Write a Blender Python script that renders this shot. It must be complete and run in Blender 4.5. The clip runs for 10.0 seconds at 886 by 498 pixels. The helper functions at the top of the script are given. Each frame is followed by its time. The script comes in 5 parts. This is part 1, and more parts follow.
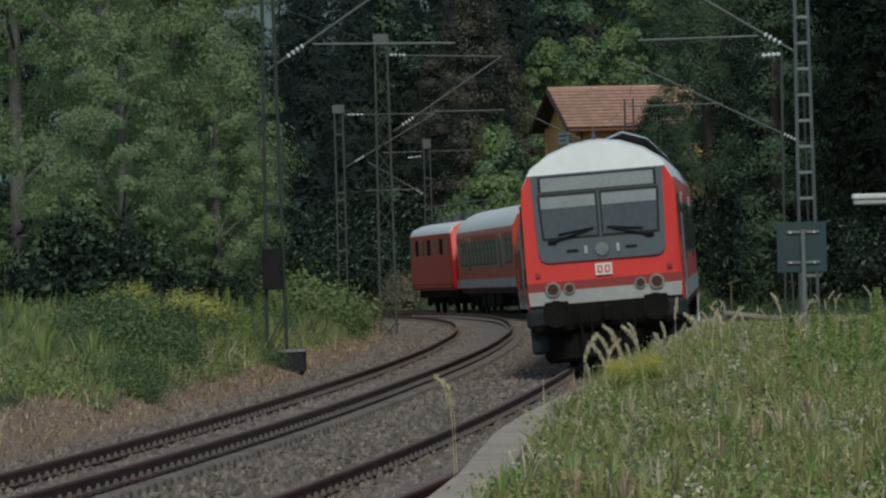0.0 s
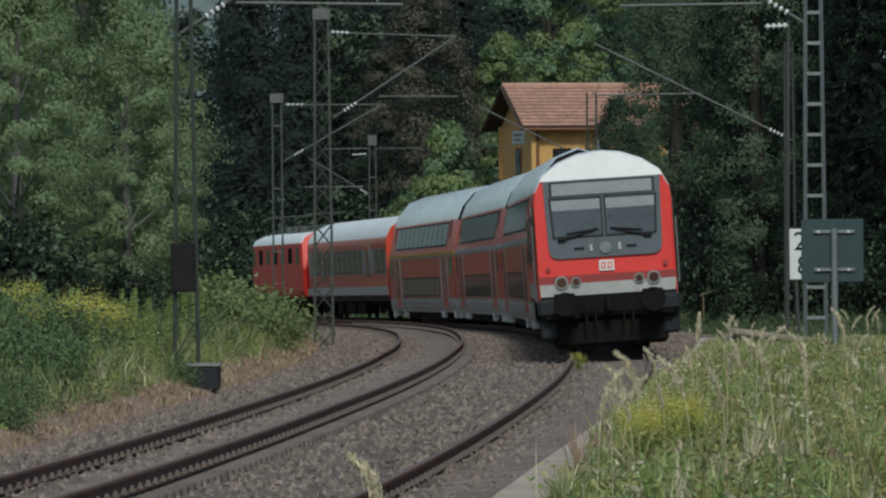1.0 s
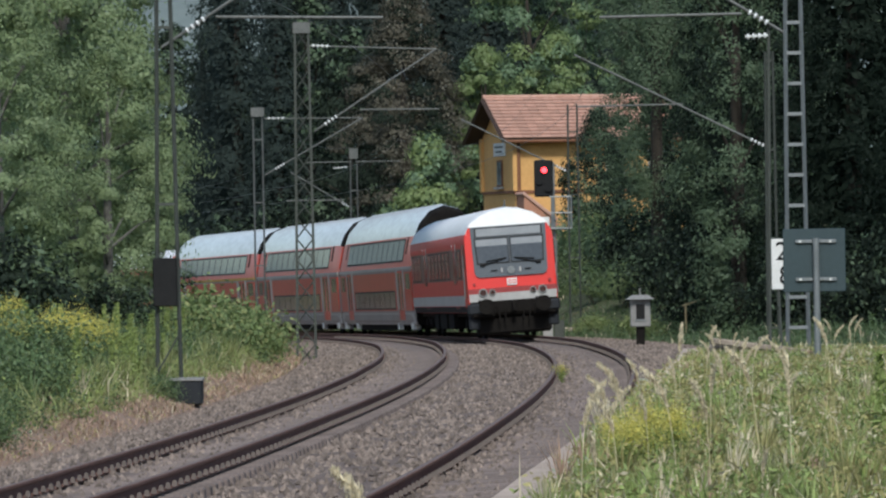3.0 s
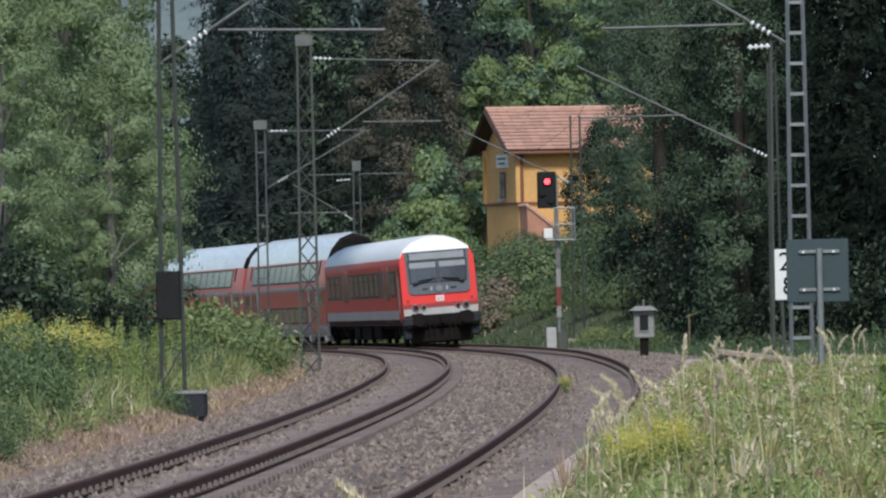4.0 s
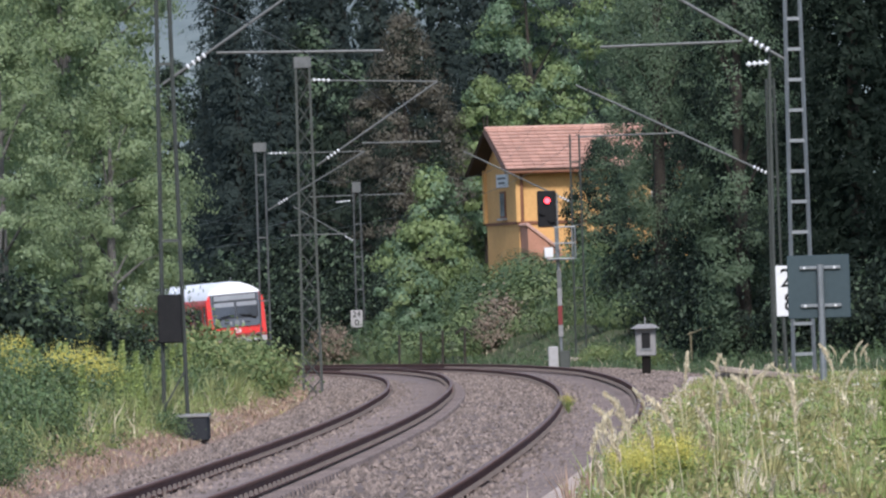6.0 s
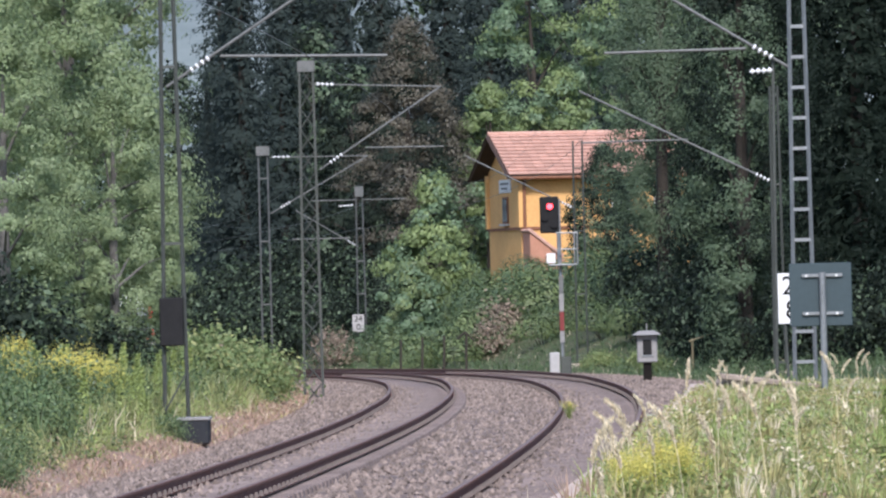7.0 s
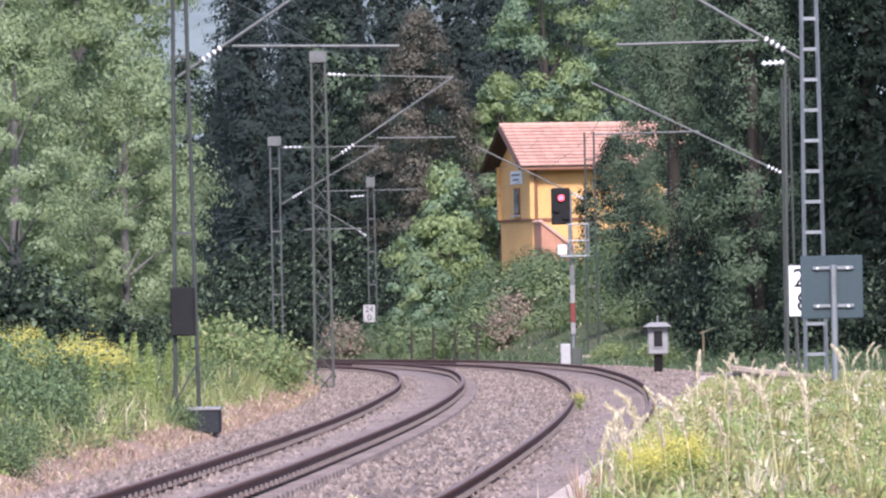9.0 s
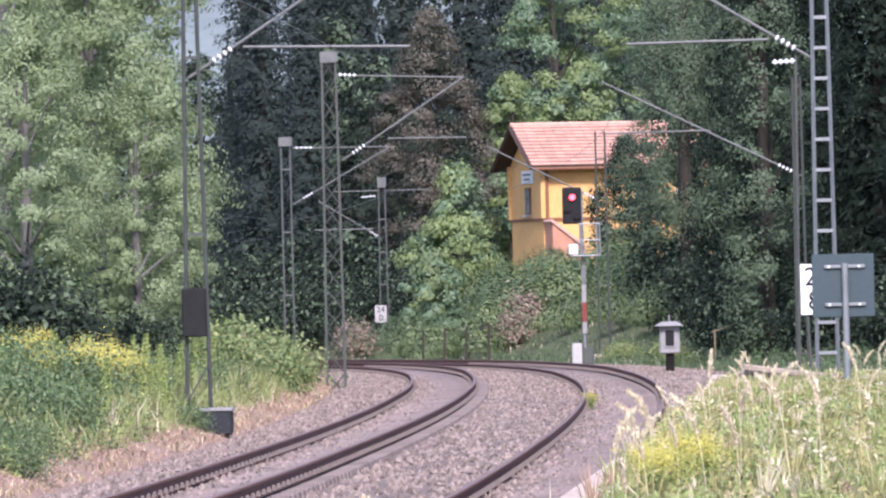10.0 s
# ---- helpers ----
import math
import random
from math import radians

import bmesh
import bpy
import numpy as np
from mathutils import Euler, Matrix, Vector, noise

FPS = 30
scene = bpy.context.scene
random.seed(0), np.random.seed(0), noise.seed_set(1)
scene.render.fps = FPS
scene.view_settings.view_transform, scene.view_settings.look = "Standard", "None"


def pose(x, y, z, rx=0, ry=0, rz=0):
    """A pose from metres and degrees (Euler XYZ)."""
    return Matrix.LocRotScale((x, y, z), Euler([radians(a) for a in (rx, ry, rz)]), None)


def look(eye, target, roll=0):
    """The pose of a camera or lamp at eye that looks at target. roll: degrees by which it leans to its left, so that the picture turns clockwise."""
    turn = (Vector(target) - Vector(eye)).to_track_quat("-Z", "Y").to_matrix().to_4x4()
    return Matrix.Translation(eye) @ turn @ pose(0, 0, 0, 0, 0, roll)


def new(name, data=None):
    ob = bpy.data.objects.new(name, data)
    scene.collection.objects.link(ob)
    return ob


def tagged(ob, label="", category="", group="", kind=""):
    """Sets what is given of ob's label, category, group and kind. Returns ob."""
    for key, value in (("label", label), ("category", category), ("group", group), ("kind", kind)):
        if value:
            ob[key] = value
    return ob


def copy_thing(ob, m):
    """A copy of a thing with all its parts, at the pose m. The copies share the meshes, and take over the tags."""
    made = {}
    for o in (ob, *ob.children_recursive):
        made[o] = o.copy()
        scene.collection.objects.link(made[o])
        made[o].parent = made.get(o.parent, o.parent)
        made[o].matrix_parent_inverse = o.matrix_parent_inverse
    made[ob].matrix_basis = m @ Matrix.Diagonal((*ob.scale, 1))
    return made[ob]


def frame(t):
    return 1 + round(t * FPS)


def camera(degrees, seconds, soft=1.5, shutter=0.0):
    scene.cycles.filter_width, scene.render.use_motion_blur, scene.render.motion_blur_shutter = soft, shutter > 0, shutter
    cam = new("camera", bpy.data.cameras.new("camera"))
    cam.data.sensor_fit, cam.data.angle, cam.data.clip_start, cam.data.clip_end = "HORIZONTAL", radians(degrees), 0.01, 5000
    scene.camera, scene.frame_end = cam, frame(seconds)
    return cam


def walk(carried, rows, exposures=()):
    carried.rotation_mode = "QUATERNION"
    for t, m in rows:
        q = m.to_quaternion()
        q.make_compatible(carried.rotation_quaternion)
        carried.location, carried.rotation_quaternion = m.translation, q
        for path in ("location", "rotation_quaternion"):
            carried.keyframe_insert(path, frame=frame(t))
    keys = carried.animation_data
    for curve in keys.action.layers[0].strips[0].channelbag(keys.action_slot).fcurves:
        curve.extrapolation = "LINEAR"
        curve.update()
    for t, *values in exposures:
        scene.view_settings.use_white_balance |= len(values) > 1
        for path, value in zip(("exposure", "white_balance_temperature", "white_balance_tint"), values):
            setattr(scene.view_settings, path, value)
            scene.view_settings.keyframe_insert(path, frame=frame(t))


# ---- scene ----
cam = camera(8.548, 10.0, soft=2.3)


def aim(x, y, z, yaw, pitch, roll):
    """A pose on the camera's line, turned by degrees from looking along +y."""
    return pose(x, y, z, 0, 0, yaw) @ pose(0, 0, 0, 90 + pitch) @ pose(0, 0, 0, 0, 0, roll)


PATH = [
    (0.0, 0.20, -18.9, 2.40, 0.8160, -0.1403, -1.60),
    (0.1, 0.10, -15.05, 2.41, 0.6542, -0.0108, -1.10),
    (0.2, -0.06, -11.2, 2.40, 0.5318, -0.1201, -0.90),
    (0.3, -0.16, -7.4, 2.34, 0.4780, -0.1500, -0.69),
    (0.4, -0.08, -3.65, 2.26, 0.4880, -0.1300, -0.58),
    (0.5, 0.0, -0.3, 2.21, 0.4994, -0.1075, -0.486),
    (0.6, 0.0, 0.0, 2.21, 0.4610, -0.1038, -0.473),
    (1, 0.0, 0.0, 2.21, 0.2943, -0.0806, -0.509),
    (1.5, 0.0, 0.0, 2.21, 0.1989, -0.1634, -1.104),
    (2, 0.0, 0.0, 2.21, 0.3876, -0.2090, -1.002),
    (2.5, 0.0, 0.0, 2.21, 0.2337, -0.0614, -1.040),
    (3, 0.0, 0.0, 2.21, 0.1178, 0.0394, -0.959),
    (4.5, 0.0, 0.0, 2.21, 0.1185, 0.1868, -1.420),
    (5, 0.0, 0.0, 2.21, 0.0545, 0.2105, -1.682),
    (5.5, 0.0, 0.0, 2.21, 0.0941, 0.2879, -1.939),
    (7, 0.0, 0.0, 2.21, 0.1696, 0.4009, -1.430),
    (7.5, 0.0, 0.0, 2.21, 0.0000, 0.4096, -1.200),
    (8, 0.0, 0.0, 2.21, 0.0739, 0.4329, -1.099),
    (8.5, 0.0, 0.0, 2.21, 0.2278, 0.3550, -1.161),
    (9, 0.0, 0.0, 2.21, 0.2802, 0.3152, -1.186),
    (9.5, 0.0, 0.0, 2.21, 0.3393, 0.2927, -1.284),
    (10, 0.0, 0.0, 2.21, 0.3889, 0.3178, -1.411),
]
# the clip's camera opens up slowly as the train leaves the picture
walk(cam, [(t, aim(*row)) for t, *row in PATH],
     exposures=[(0.0, -1.04, 6270, -3), (1.0, -0.74, 6270, -3), (2.5, -0.25, 6250, 3), (4.5, -0.05, 6090, 9), (5.5, 0.12, 6070, 13), (7.5, 0.72, 6050, 18), (9.0, 0.97, 6050, 25), (10.0, 1.05, 6050, 27)])

# ---- light: bright overcast late summer sky ----
world = bpy.data.worlds.new("sky")
scene.world = world
world.use_nodes = True
wn = world.node_tree.nodes
sky = wn.new("ShaderNodeTexSky")
sky.sky_type, sky.sun_disc = "NISHITA", False
sky.sun_elevation, sky.sun_rotation = radians(43), radians(187)
sky.air_density, sky.dust_density = 1.0, 1.0
world.node_tree.links.new(sky.outputs[0], wn["Background"].inputs[0])
wn["Background"].inputs[1].default_value = 0.135
sun = new("sun", bpy.data.lights.new("sun", "SUN"))
sun.data.energy, sun.data.angle, sun.data.color = 3.4, radians(10), (1.0, 0.95, 0.88)
sun.matrix_world = look((8, -70, 66), (0, 0, 0))


# ---- materials ----
def mat(name, c1, c2=None, scale=4.0, rough=0.7, metal=0.0, bump=0.0, fine=None, island=0.0, obj=0.0, spec=0.5,
        leaf=0.0, stretch=None, coat=0.0):
    """A noise-mottled surface: c1 to c2 at two scales; island/obj: random shade per piece; leaf: share of light let through."""
    m = bpy.data.materials.new(name)
    m.use_nodes = True
    n, l = m.node_tree.nodes, m.node_tree.links
    b = n["Principled BSDF"]
    b.inputs["Roughness"].default_value, b.inputs["Metallic"].default_value = rough, metal
    b.inputs["Specular IOR Level"].default_value = spec
    b.inputs["Coat Weight"].default_value = coat
    c2 = c2 or [v * 0.8 for v in c1]
    tc = n.new("ShaderNodeTexCoord")
    src = tc.outputs["Object"]
    if stretch:
        mp = n.new("ShaderNodeMapping")
        mp.inputs["Scale"].default_value = stretch
        l.new(src, mp.inputs[0])
        src = mp.outputs[0]
    a = n.new("ShaderNodeTexNoise")
    a.inputs["Scale"].default_value, a.inputs["Detail"].default_value = scale, 5
    f = n.new("ShaderNodeTexNoise")
    f.inputs["Scale"].default_value, f.inputs["Detail"].default_value = fine or scale * 9, 3
    l.new(src, a.inputs[0]), l.new(src, f.inputs[0])
    add = n.new("ShaderNodeMath")
    add.operation = "ADD"
    l.new(a.outputs[0], add.inputs[0]), l.new(f.outputs[0], add.inputs[1])
    fac = n.new("ShaderNodeMapRange")
    fac.inputs[1].default_value, fac.inputs[2].default_value = 0.7, 1.3
    l.new(add.outputs[0], fac.inputs[0])
    mix = n.new("ShaderNodeMix")
    mix.data_type = "RGBA"
    mix.inputs[6].default_value, mix.inputs[7].default_value = (*c1, 1), (*c2, 1)
    l.new(fac.outputs[0], mix.inputs[0])
    col = mix.outputs[2]
    for amount, node, out in ((island, "ShaderNodeNewGeometry", "Random Per Island"), (obj, "ShaderNodeObjectInfo", "Random")):
        if amount:
            g = n.new(node)
            r = n.new("ShaderNodeMapRange")
            r.inputs[3].default_value, r.inputs[4].default_value = 1 - amount, 1 + amount
            l.new(g.outputs[out], r.inputs[0])
            hs = n.new("ShaderNodeHueSaturation")
            l.new(r.outputs[0], hs.inputs["Value"]), l.new(col, hs.inputs["Color"])
            col = hs.outputs[0]
    l.new(col, b.inputs["Base Color"])
    if bump:
        bp = n.new("ShaderNodeBump")
        bp.inputs["Strength"].default_value, bp.inputs["Distance"].default_value = bump, 0.03
        l.new(add.outputs[0], bp.inputs["Height"]), l.new(bp.outputs[0], b.inputs["Normal"])
    if leaf:
        tr = n.new("ShaderNodeBsdfTranslucent")
        l.new(col, tr.inputs[0])
        ms = n.new("ShaderNodeMixShader")
        ms.inputs[0].default_value = leaf
        l.new(b.outputs[0], ms.inputs[1]), l.new(tr.outputs[0], ms.inputs[2])
        l.new(ms.outputs[0], n["Material Output"].inputs[0])
    return m


def glow(name, c, strength):
    m = mat(name, c)
    b = m.node_tree.nodes["Principled BSDF"]
    b.inputs["Emission Color"].default_value, b.inputs["Emission Strength"].default_value = (*c, 1), strength
    return m


SOIL = mat("meadow_soil", (0.09, 0.085, 0.04), (0.05, 0.07, 0.025), 0.5, 0.95, bump=0.5, fine=9)
BALLAST = mat("ballast_bed", (0.205, 0.158, 0.135), (0.125, 0.095, 0.082), 1.2, 0.95, bump=0.9, fine=22)
STONE = mat("ballast_stone", (0.24, 0.192, 0.165), (0.14, 0.11, 0.093), 3, 0.9, island=0.5)
VERGE = mat("dry_verge_soil", (0.34, 0.23, 0.175), (0.2, 0.14, 0.105), 1.4, 0.95, bump=0.8, fine=12)
RAIL = mat("rusty_rail", (0.2, 0.108, 0.085), (0.13, 0.072, 0.058), 3, 0.85, bump=0.1, spec=0.25)
RAILTOP = mat("worn_rail_head", (0.2, 0.15, 0.135), (0.13, 0.095, 0.085), 6, 0.7, spec=0.3)
SLEEPER = mat("sleeper_concrete", (0.225, 0.18, 0.165), (0.14, 0.11, 0.1), 3, 0.95, bump=0.3, obj=0.2)
CLIP = mat("worn_clip", (0.13, 0.1, 0.088), (0.08, 0.062, 0.055), 8, 0.7)
CONCRETE = mat("weathered_concrete", (0.55, 0.45, 0.385), (0.36, 0.29, 0.245), 1.5, 0.95, bump=0.4, spec=0.1)
SLAB = mat("old_dark_concrete", (0.34, 0.285, 0.235), (0.2, 0.165, 0.135), 2.5, 0.95, bump=0.5, spec=0.1)
STEEL = mat("mast_steel", (0.16, 0.165, 0.16), (0.1, 0.105, 0.1), 2, 0.6, metal=0.4)
STEELD = mat("mast_steel_dark", (0.085, 0.094, 0.082), (0.056, 0.062, 0.055), 2, 0.7, metal=0.3)
GALV = mat("galvanised_steel", (0.28, 0.295, 0.3), (0.2, 0.215, 0.22), 3, 0.5, metal=0.6)
WIRE = mat("copper_wire", (0.12, 0.13, 0.12), (0.08, 0.09, 0.085), 8, 0.5, metal=0.6)
PORCELAIN = mat("white_insulator", (0.75, 0.76, 0.76), (0.62, 0.63, 0.63), 8, 0.2)
BARK = mat("bark", (0.048, 0.039, 0.03), (0.027, 0.0228, 0.018), 3, 0.95, bump=0.6)
BIRCHBARK = mat("grey_bark", (0.2, 0.19, 0.17), (0.07, 0.065, 0.06), 3, 0.9, bump=0.5)
BLACK = mat("black_enamel", (0.012, 0.012, 0.013), (0.02, 0.02, 0.02), 5, 0.8, spec=0.2)
DULL = mat("dull_grey_paint", (0.27, 0.265, 0.26), (0.2, 0.195, 0.19), 3, 0.7, fine=9)
WHITE = mat("white_enamel", (0.75, 0.75, 0.74), (0.62, 0.62, 0.6), 3, 0.45)
# foliage
LEAF = {
    "alder": mat("alder_leaves", (0.287, 0.362, 0.176), (0.153, 0.211, 0.0941), 0.35, 0.55, island=0.16, leaf=0.42, fine=2.0),
    "willow": mat("willow_leaves", (0.324, 0.405, 0.213), (0.187, 0.249, 0.123), 0.35, 0.55, island=0.16, leaf=0.42, fine=2.0),
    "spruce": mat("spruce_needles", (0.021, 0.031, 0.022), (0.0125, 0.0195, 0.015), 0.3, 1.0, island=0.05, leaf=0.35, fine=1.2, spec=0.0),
    # spruce needles again, with distance haze put into a paler, bluer colour
    "hazy_spruce": mat("hazy_spruce_needles", (0.066, 0.086, 0.076), (0.047, 0.064, 0.06), 0.3, 1.0, island=0.04, leaf=0.45, fine=1.2, spec=0.0),
    "maple": mat("maple_leaves", (0.192, 0.282, 0.152), (0.1, 0.162, 0.092), 0.3, 0.55, island=0.2, leaf=0.3, fine=2.0),
    "light": mat("young_leaves", (0.259, 0.332, 0.128), (0.135, 0.197, 0.0801), 0.3, 0.55, island=0.2, leaf=0.35, fine=2.0),
    "birch": mat("weeping_birch_leaves", (0.115, 0.168, 0.09), (0.07, 0.108, 0.062), 0.3, 0.6, island=0.1, leaf=0.3, fine=2.0),
    "vine": mat("vine_leaves", (0.105, 0.16, 0.074), (0.056, 0.095, 0.042), 0.7, 0.55, island=0.16, leaf=0.25, fine=4.0),
    "bank": mat("lush_bank_grass", (0.115, 0.172, 0.075), (0.062, 0.1, 0.044), 0.4, 0.7, island=0.2, leaf=0.25, fine=3.0),
    "meadow": mat("lush_meadow_grass", (0.34, 0.355, 0.15), (0.21, 0.24, 0.095), 0.35, 0.65, island=0.25, leaf=0.3, fine=2.5),
    "brown": mat("reddish_beech_leaves", (0.125, 0.11, 0.078), (0.082, 0.077, 0.054), 0.3, 0.6, island=0.2, leaf=0.2, fine=2.0),
    # the wood's inner shade is put into this dark leaf colour
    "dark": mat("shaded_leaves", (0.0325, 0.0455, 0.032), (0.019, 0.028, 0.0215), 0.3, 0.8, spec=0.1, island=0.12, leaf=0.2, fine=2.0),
    "hedge": mat("hedge_leaves", (0.205, 0.262, 0.105), (0.115, 0.165, 0.066), 0.5, 0.55, island=0.18, leaf=0.25, fine=3.0),
    "pink": mat("withered_blossom", (0.34, 0.25, 0.2), (0.16, 0.15, 0.09), 0.8, 0.7, island=0.4, leaf=0.2, fine=3.0),
    "grass": mat("grass_blades", (0.44, 0.395, 0.165), (0.28, 0.257, 0.105), 0.5, 0.6, island=0.4, leaf=0.3, fine=3.0),
    "herb": mat("herb_leaves", (0.34, 0.415, 0.135), (0.19, 0.25, 0.08), 0.6, 0.55, island=0.3, leaf=0.3, fine=3.0),
    "straw": mat("dry_straw", (0.76, 0.68, 0.5), (0.58, 0.5, 0.34), 2, 0.8, island=0.35, leaf=0.3),
    "gold": mat("goldenrod_blossom", (0.68, 0.6, 0.15), (0.48, 0.47, 0.12), 2, 0.7, island=0.3, leaf=0.25),
    "dead": mat("dead_pinkish_grass", (0.52, 0.36, 0.27), (0.36, 0.25, 0.18), 2, 0.8, island=0.35, leaf=0.3),
    "weed": mat("dark_weed_leaves", (0.125, 0.19, 0.078), (0.07, 0.115, 0.046), 0.6, 0.5, island=0.35, leaf=0.25, fine=3.0),
    "pale": mat("pale_umbel", (0.55, 0.55, 0.45), (0.4, 0.42, 0.3), 4, 0.7, island=0.2, leaf=0.2),
}


# ---- mesh helpers ----
def mesh_of(name, verts, faces, materials, index=None, smooth=False):
    me = bpy.data.meshes.new(name)
    me.from_pydata([tuple(v) for v in verts], [], [tuple(f) for f in faces])
    for m in materials:
        me.materials.append(m)
    if index is not None:
        me.polygons.foreach_set("material_index", np.asarray(index, np.int32))
    if smooth:
        me.polygons.foreach_set("use_smooth", np.ones(len(me.polygons), bool))
    me.update()
    return me


def quads_mesh(name, verts, materials, index=None):
    """A mesh of loose four-cornered leaves from an array (n, 4, 3)."""
    n = len(verts)
    me = bpy.data.meshes.new(name)
    me.vertices.add(n * 4), me.loops.add(n * 4), me.polygons.add(n)
    me.vertices.foreach_set("co", np.asarray(verts, np.float32).ravel())
    me.loops.foreach_set("vertex_index", np.arange(n * 4, dtype=np.int32))
    me.polygons.foreach_set("loop_start", np.arange(0, n * 4, 4, dtype=np.int32))
    for m in materials:
        me.materials.append(m)
    if index is not None:
        me.polygons.foreach_set("material_index", np.asarray(index, np.int32))
    me.update(calc_edges=True)
    return me


def bm_box(bm, cx, cy, cz, sx, sy, sz, bevel=0.0, rot=None):
    m = Matrix.Translation((cx, cy, cz))
    if rot is not None:
        m = m @ rot
    r = bmesh.ops.create_cube(bm, size=1.0, matrix=m @ Matrix.Diagonal((sx, sy, sz, 1)))
    if bevel:
        es = {e for v in r["verts"] for e in v.link_edges}
        bmesh.ops.bevel(bm, geom=list(es), offset=bevel, segments=1, affect="EDGES")


def bm_rod(bm, a, b, r, r2=None, seg=6, cap=True):
    a, b = Vector(a), Vector(b)
    d = b - a
    m = Matrix.Translation((a + b) / 2) @ d.to_track_quat("Z", "Y").to_matrix().to_4x4()
    bmesh.ops.create_cone(bm, cap_ends=cap, segments=seg, radius1=r, radius2=r if r2 is None else r2, depth=d.length, matrix=m)


def part(name, bm, material, parent=None, label=""):
    """Links a bmesh as one mesh object under a thing or a part."""
    me = bm
    if not isinstance(bm, bpy.types.Mesh):
        me = bpy.data.meshes.new(name)
        bm.to_mesh(me)
        bm.free()
    if material:
        me.materials.append(material)
    ob = new(name, me)
    ob.parent = parent
    if label:
        ob["label"] = label
    return ob


def box_part(name, c, s, material, parent, label="", bevel=0.0, rot=None):
    bm = bmesh.new()
    bm_box(bm, *c, *s, bevel, rot)
    return part(name, bm, material, parent, label)


def rod_part(name, a, b, r, material, parent, label="", r2=None, seg=8):
    bm = bmesh.new()
    bm_rod(bm, a, b, r, r2, seg)
    return part(name, bm, material, parent, label)


# ---- the plan of the line: right-hand track's centre by its length ----
LENGTH = 760
NODES = [-20, 40, 80, 120, 160, 220, 300, 400]
BEND = [1.504, 0.548, 1.136, 0.891, 1.821, 1.302, 1.314, 1.314]
DROP = [0, 0, -0.038, -0.227, -0.571, -1.133, -1.882, -2.818]
S = np.arange(LENGTH) - 0.0
_k = np.interp(S - 20, NODES, BEND) / 1000
HEAD = -0.1119 + np.concatenate([[0], np.cumsum(_k)[:-1]])
PX = -3.285 + np.cumsum(-np.sin(HEAD))
PY = 20 + np.cumsum(np.cos(HEAD))
PZ = np.interp(S - 20, NODES, DROP) - np.maximum(S - 420, 0) * 0.0094
CANT = 0.085
GAP = 3.883


def line(s):
    """Place and heading of the right-hand track's centre at s metres, at rail-top height; it runs straight on before 0."""
    s = np.asarray(s, float)
    c = np.clip(s, 0, LENGTH - 1)
    h = np.interp(c, S, HEAD)
    return (np.interp(c, S, PX) - np.sin(h) * (s - c), np.interp(c, S, PY) + np.cos(h) * (s - c), np.interp(c, S, PZ), h)


def beside(s, o, z=0.0):
    """World points o metres to the right of the line and z above its rails."""
    x, y, zz, h = line(s)
    return np.stack([x + np.cos(h) * o, y + np.sin(h) * o, zz + z + 0 * x], -1)


def locate(x, y):
    """The length along the line and the offset to its right of a plan point."""
    d = (PX - x) ** 2 + (PY - y) ** 2
    i = int(d.argmin())
    return float(i), (x - PX[i]) * math.cos(HEAD[i]) + (y - PY[i]) * math.sin(HEAD[i])


OFF = [-500, -120, -60, -30, -13, -9.6, -7.6, -6.9, -6.3, 1.9, 2.5, 3.4, 6, 9, 15, 30, 60, 150, 600]
FLAT = [30, 10, 5, 1.6, 0.55, 0.2, -0.15, -0.42, -0.62, -0.5, -0.42, -0.36, -0.1, 0.3, 0.9, 3, 9, 14, 20]
BANK = [30, 10, 5, 1.6, 0.55, 0.2, -0.15, -0.42, -0.62, -0.5, -0.42, -0.36, -0.05, 1.2, 3.6, 5.2, 9, 14, 20]


def ground_z(s, o):
    """Height of the ground above the rails."""
    s, o = np.asarray(s, float), np.asarray(o, float)
    w = np.clip((s - 185) / 40, 0, 1)
    w = w * w * (3 - 2 * w)
    return np.interp(o, OFF, FLAT) * (1 - w) + np.interp(o, OFF, BANK) * w


def on_ground(x, y):
    s, o = locate(x, y)
    return float(np.interp(s, S, PZ) + ground_z(s, o))


# ---- ground, ballast, verge, platform ----
def sheet(name, ss, oo, zf, material, rough=0.0):
    ss, oo = np.asarray(ss, float), np.asarray(oo, float)
    sg, og = np.meshgrid(ss, oo, indexing="ij")
    p = beside(sg.ravel(), og.ravel(), zf(sg, og).ravel())
    if rough:
        p[:, 2] += np.random.RandomState(3).uniform(-rough, rough, len(p))
    n, k = len(ss), len(oo)
    f = [(i * k + j, i * k + j + 1, (i + 1) * k + j + 1, (i + 1) * k + j) for i in range(n - 1) for j in range(k - 1)]
    ob = new(name, mesh_of(name, p, [(a, d, c, b) for a, b, c, d in f], [material], smooth=True))
    for q in ob.data.polygons[:1]:
        if q.normal.z < 0:
            ob.data.flip_normals()
    return tagged(ob, kind="structure")


ground = sheet("ground", list(range(-150, 0, 10)) + list(range(0, 420, 3)) + list(range(420, 900, 20)),
               [-480, -300, -200, -120, -90, -60, -45, -30, -22, -18, -14, -12, -10.5, -9, -8.2, -7.6, -6.9, -6.3, 1.9, 2.5, 3.4, 4.5, 6, 7.5, 9,
                11, 13, 15, 20, 30, 45, 60, 90, 150, 300, 600], ground_z, SOIL, 0.06)
tagged(ground, "grassy uneven ground along the railway cutting", "ground")


def bed_z(s, o):
    return np.interp(o, [-7.5, -6.8, -6.0, -5.4, 1.6, 2.4, 3.6, 4.6], [-0.75, -0.44, -0.3, -0.25, -0.235, -0.2, -0.18, -0.5])


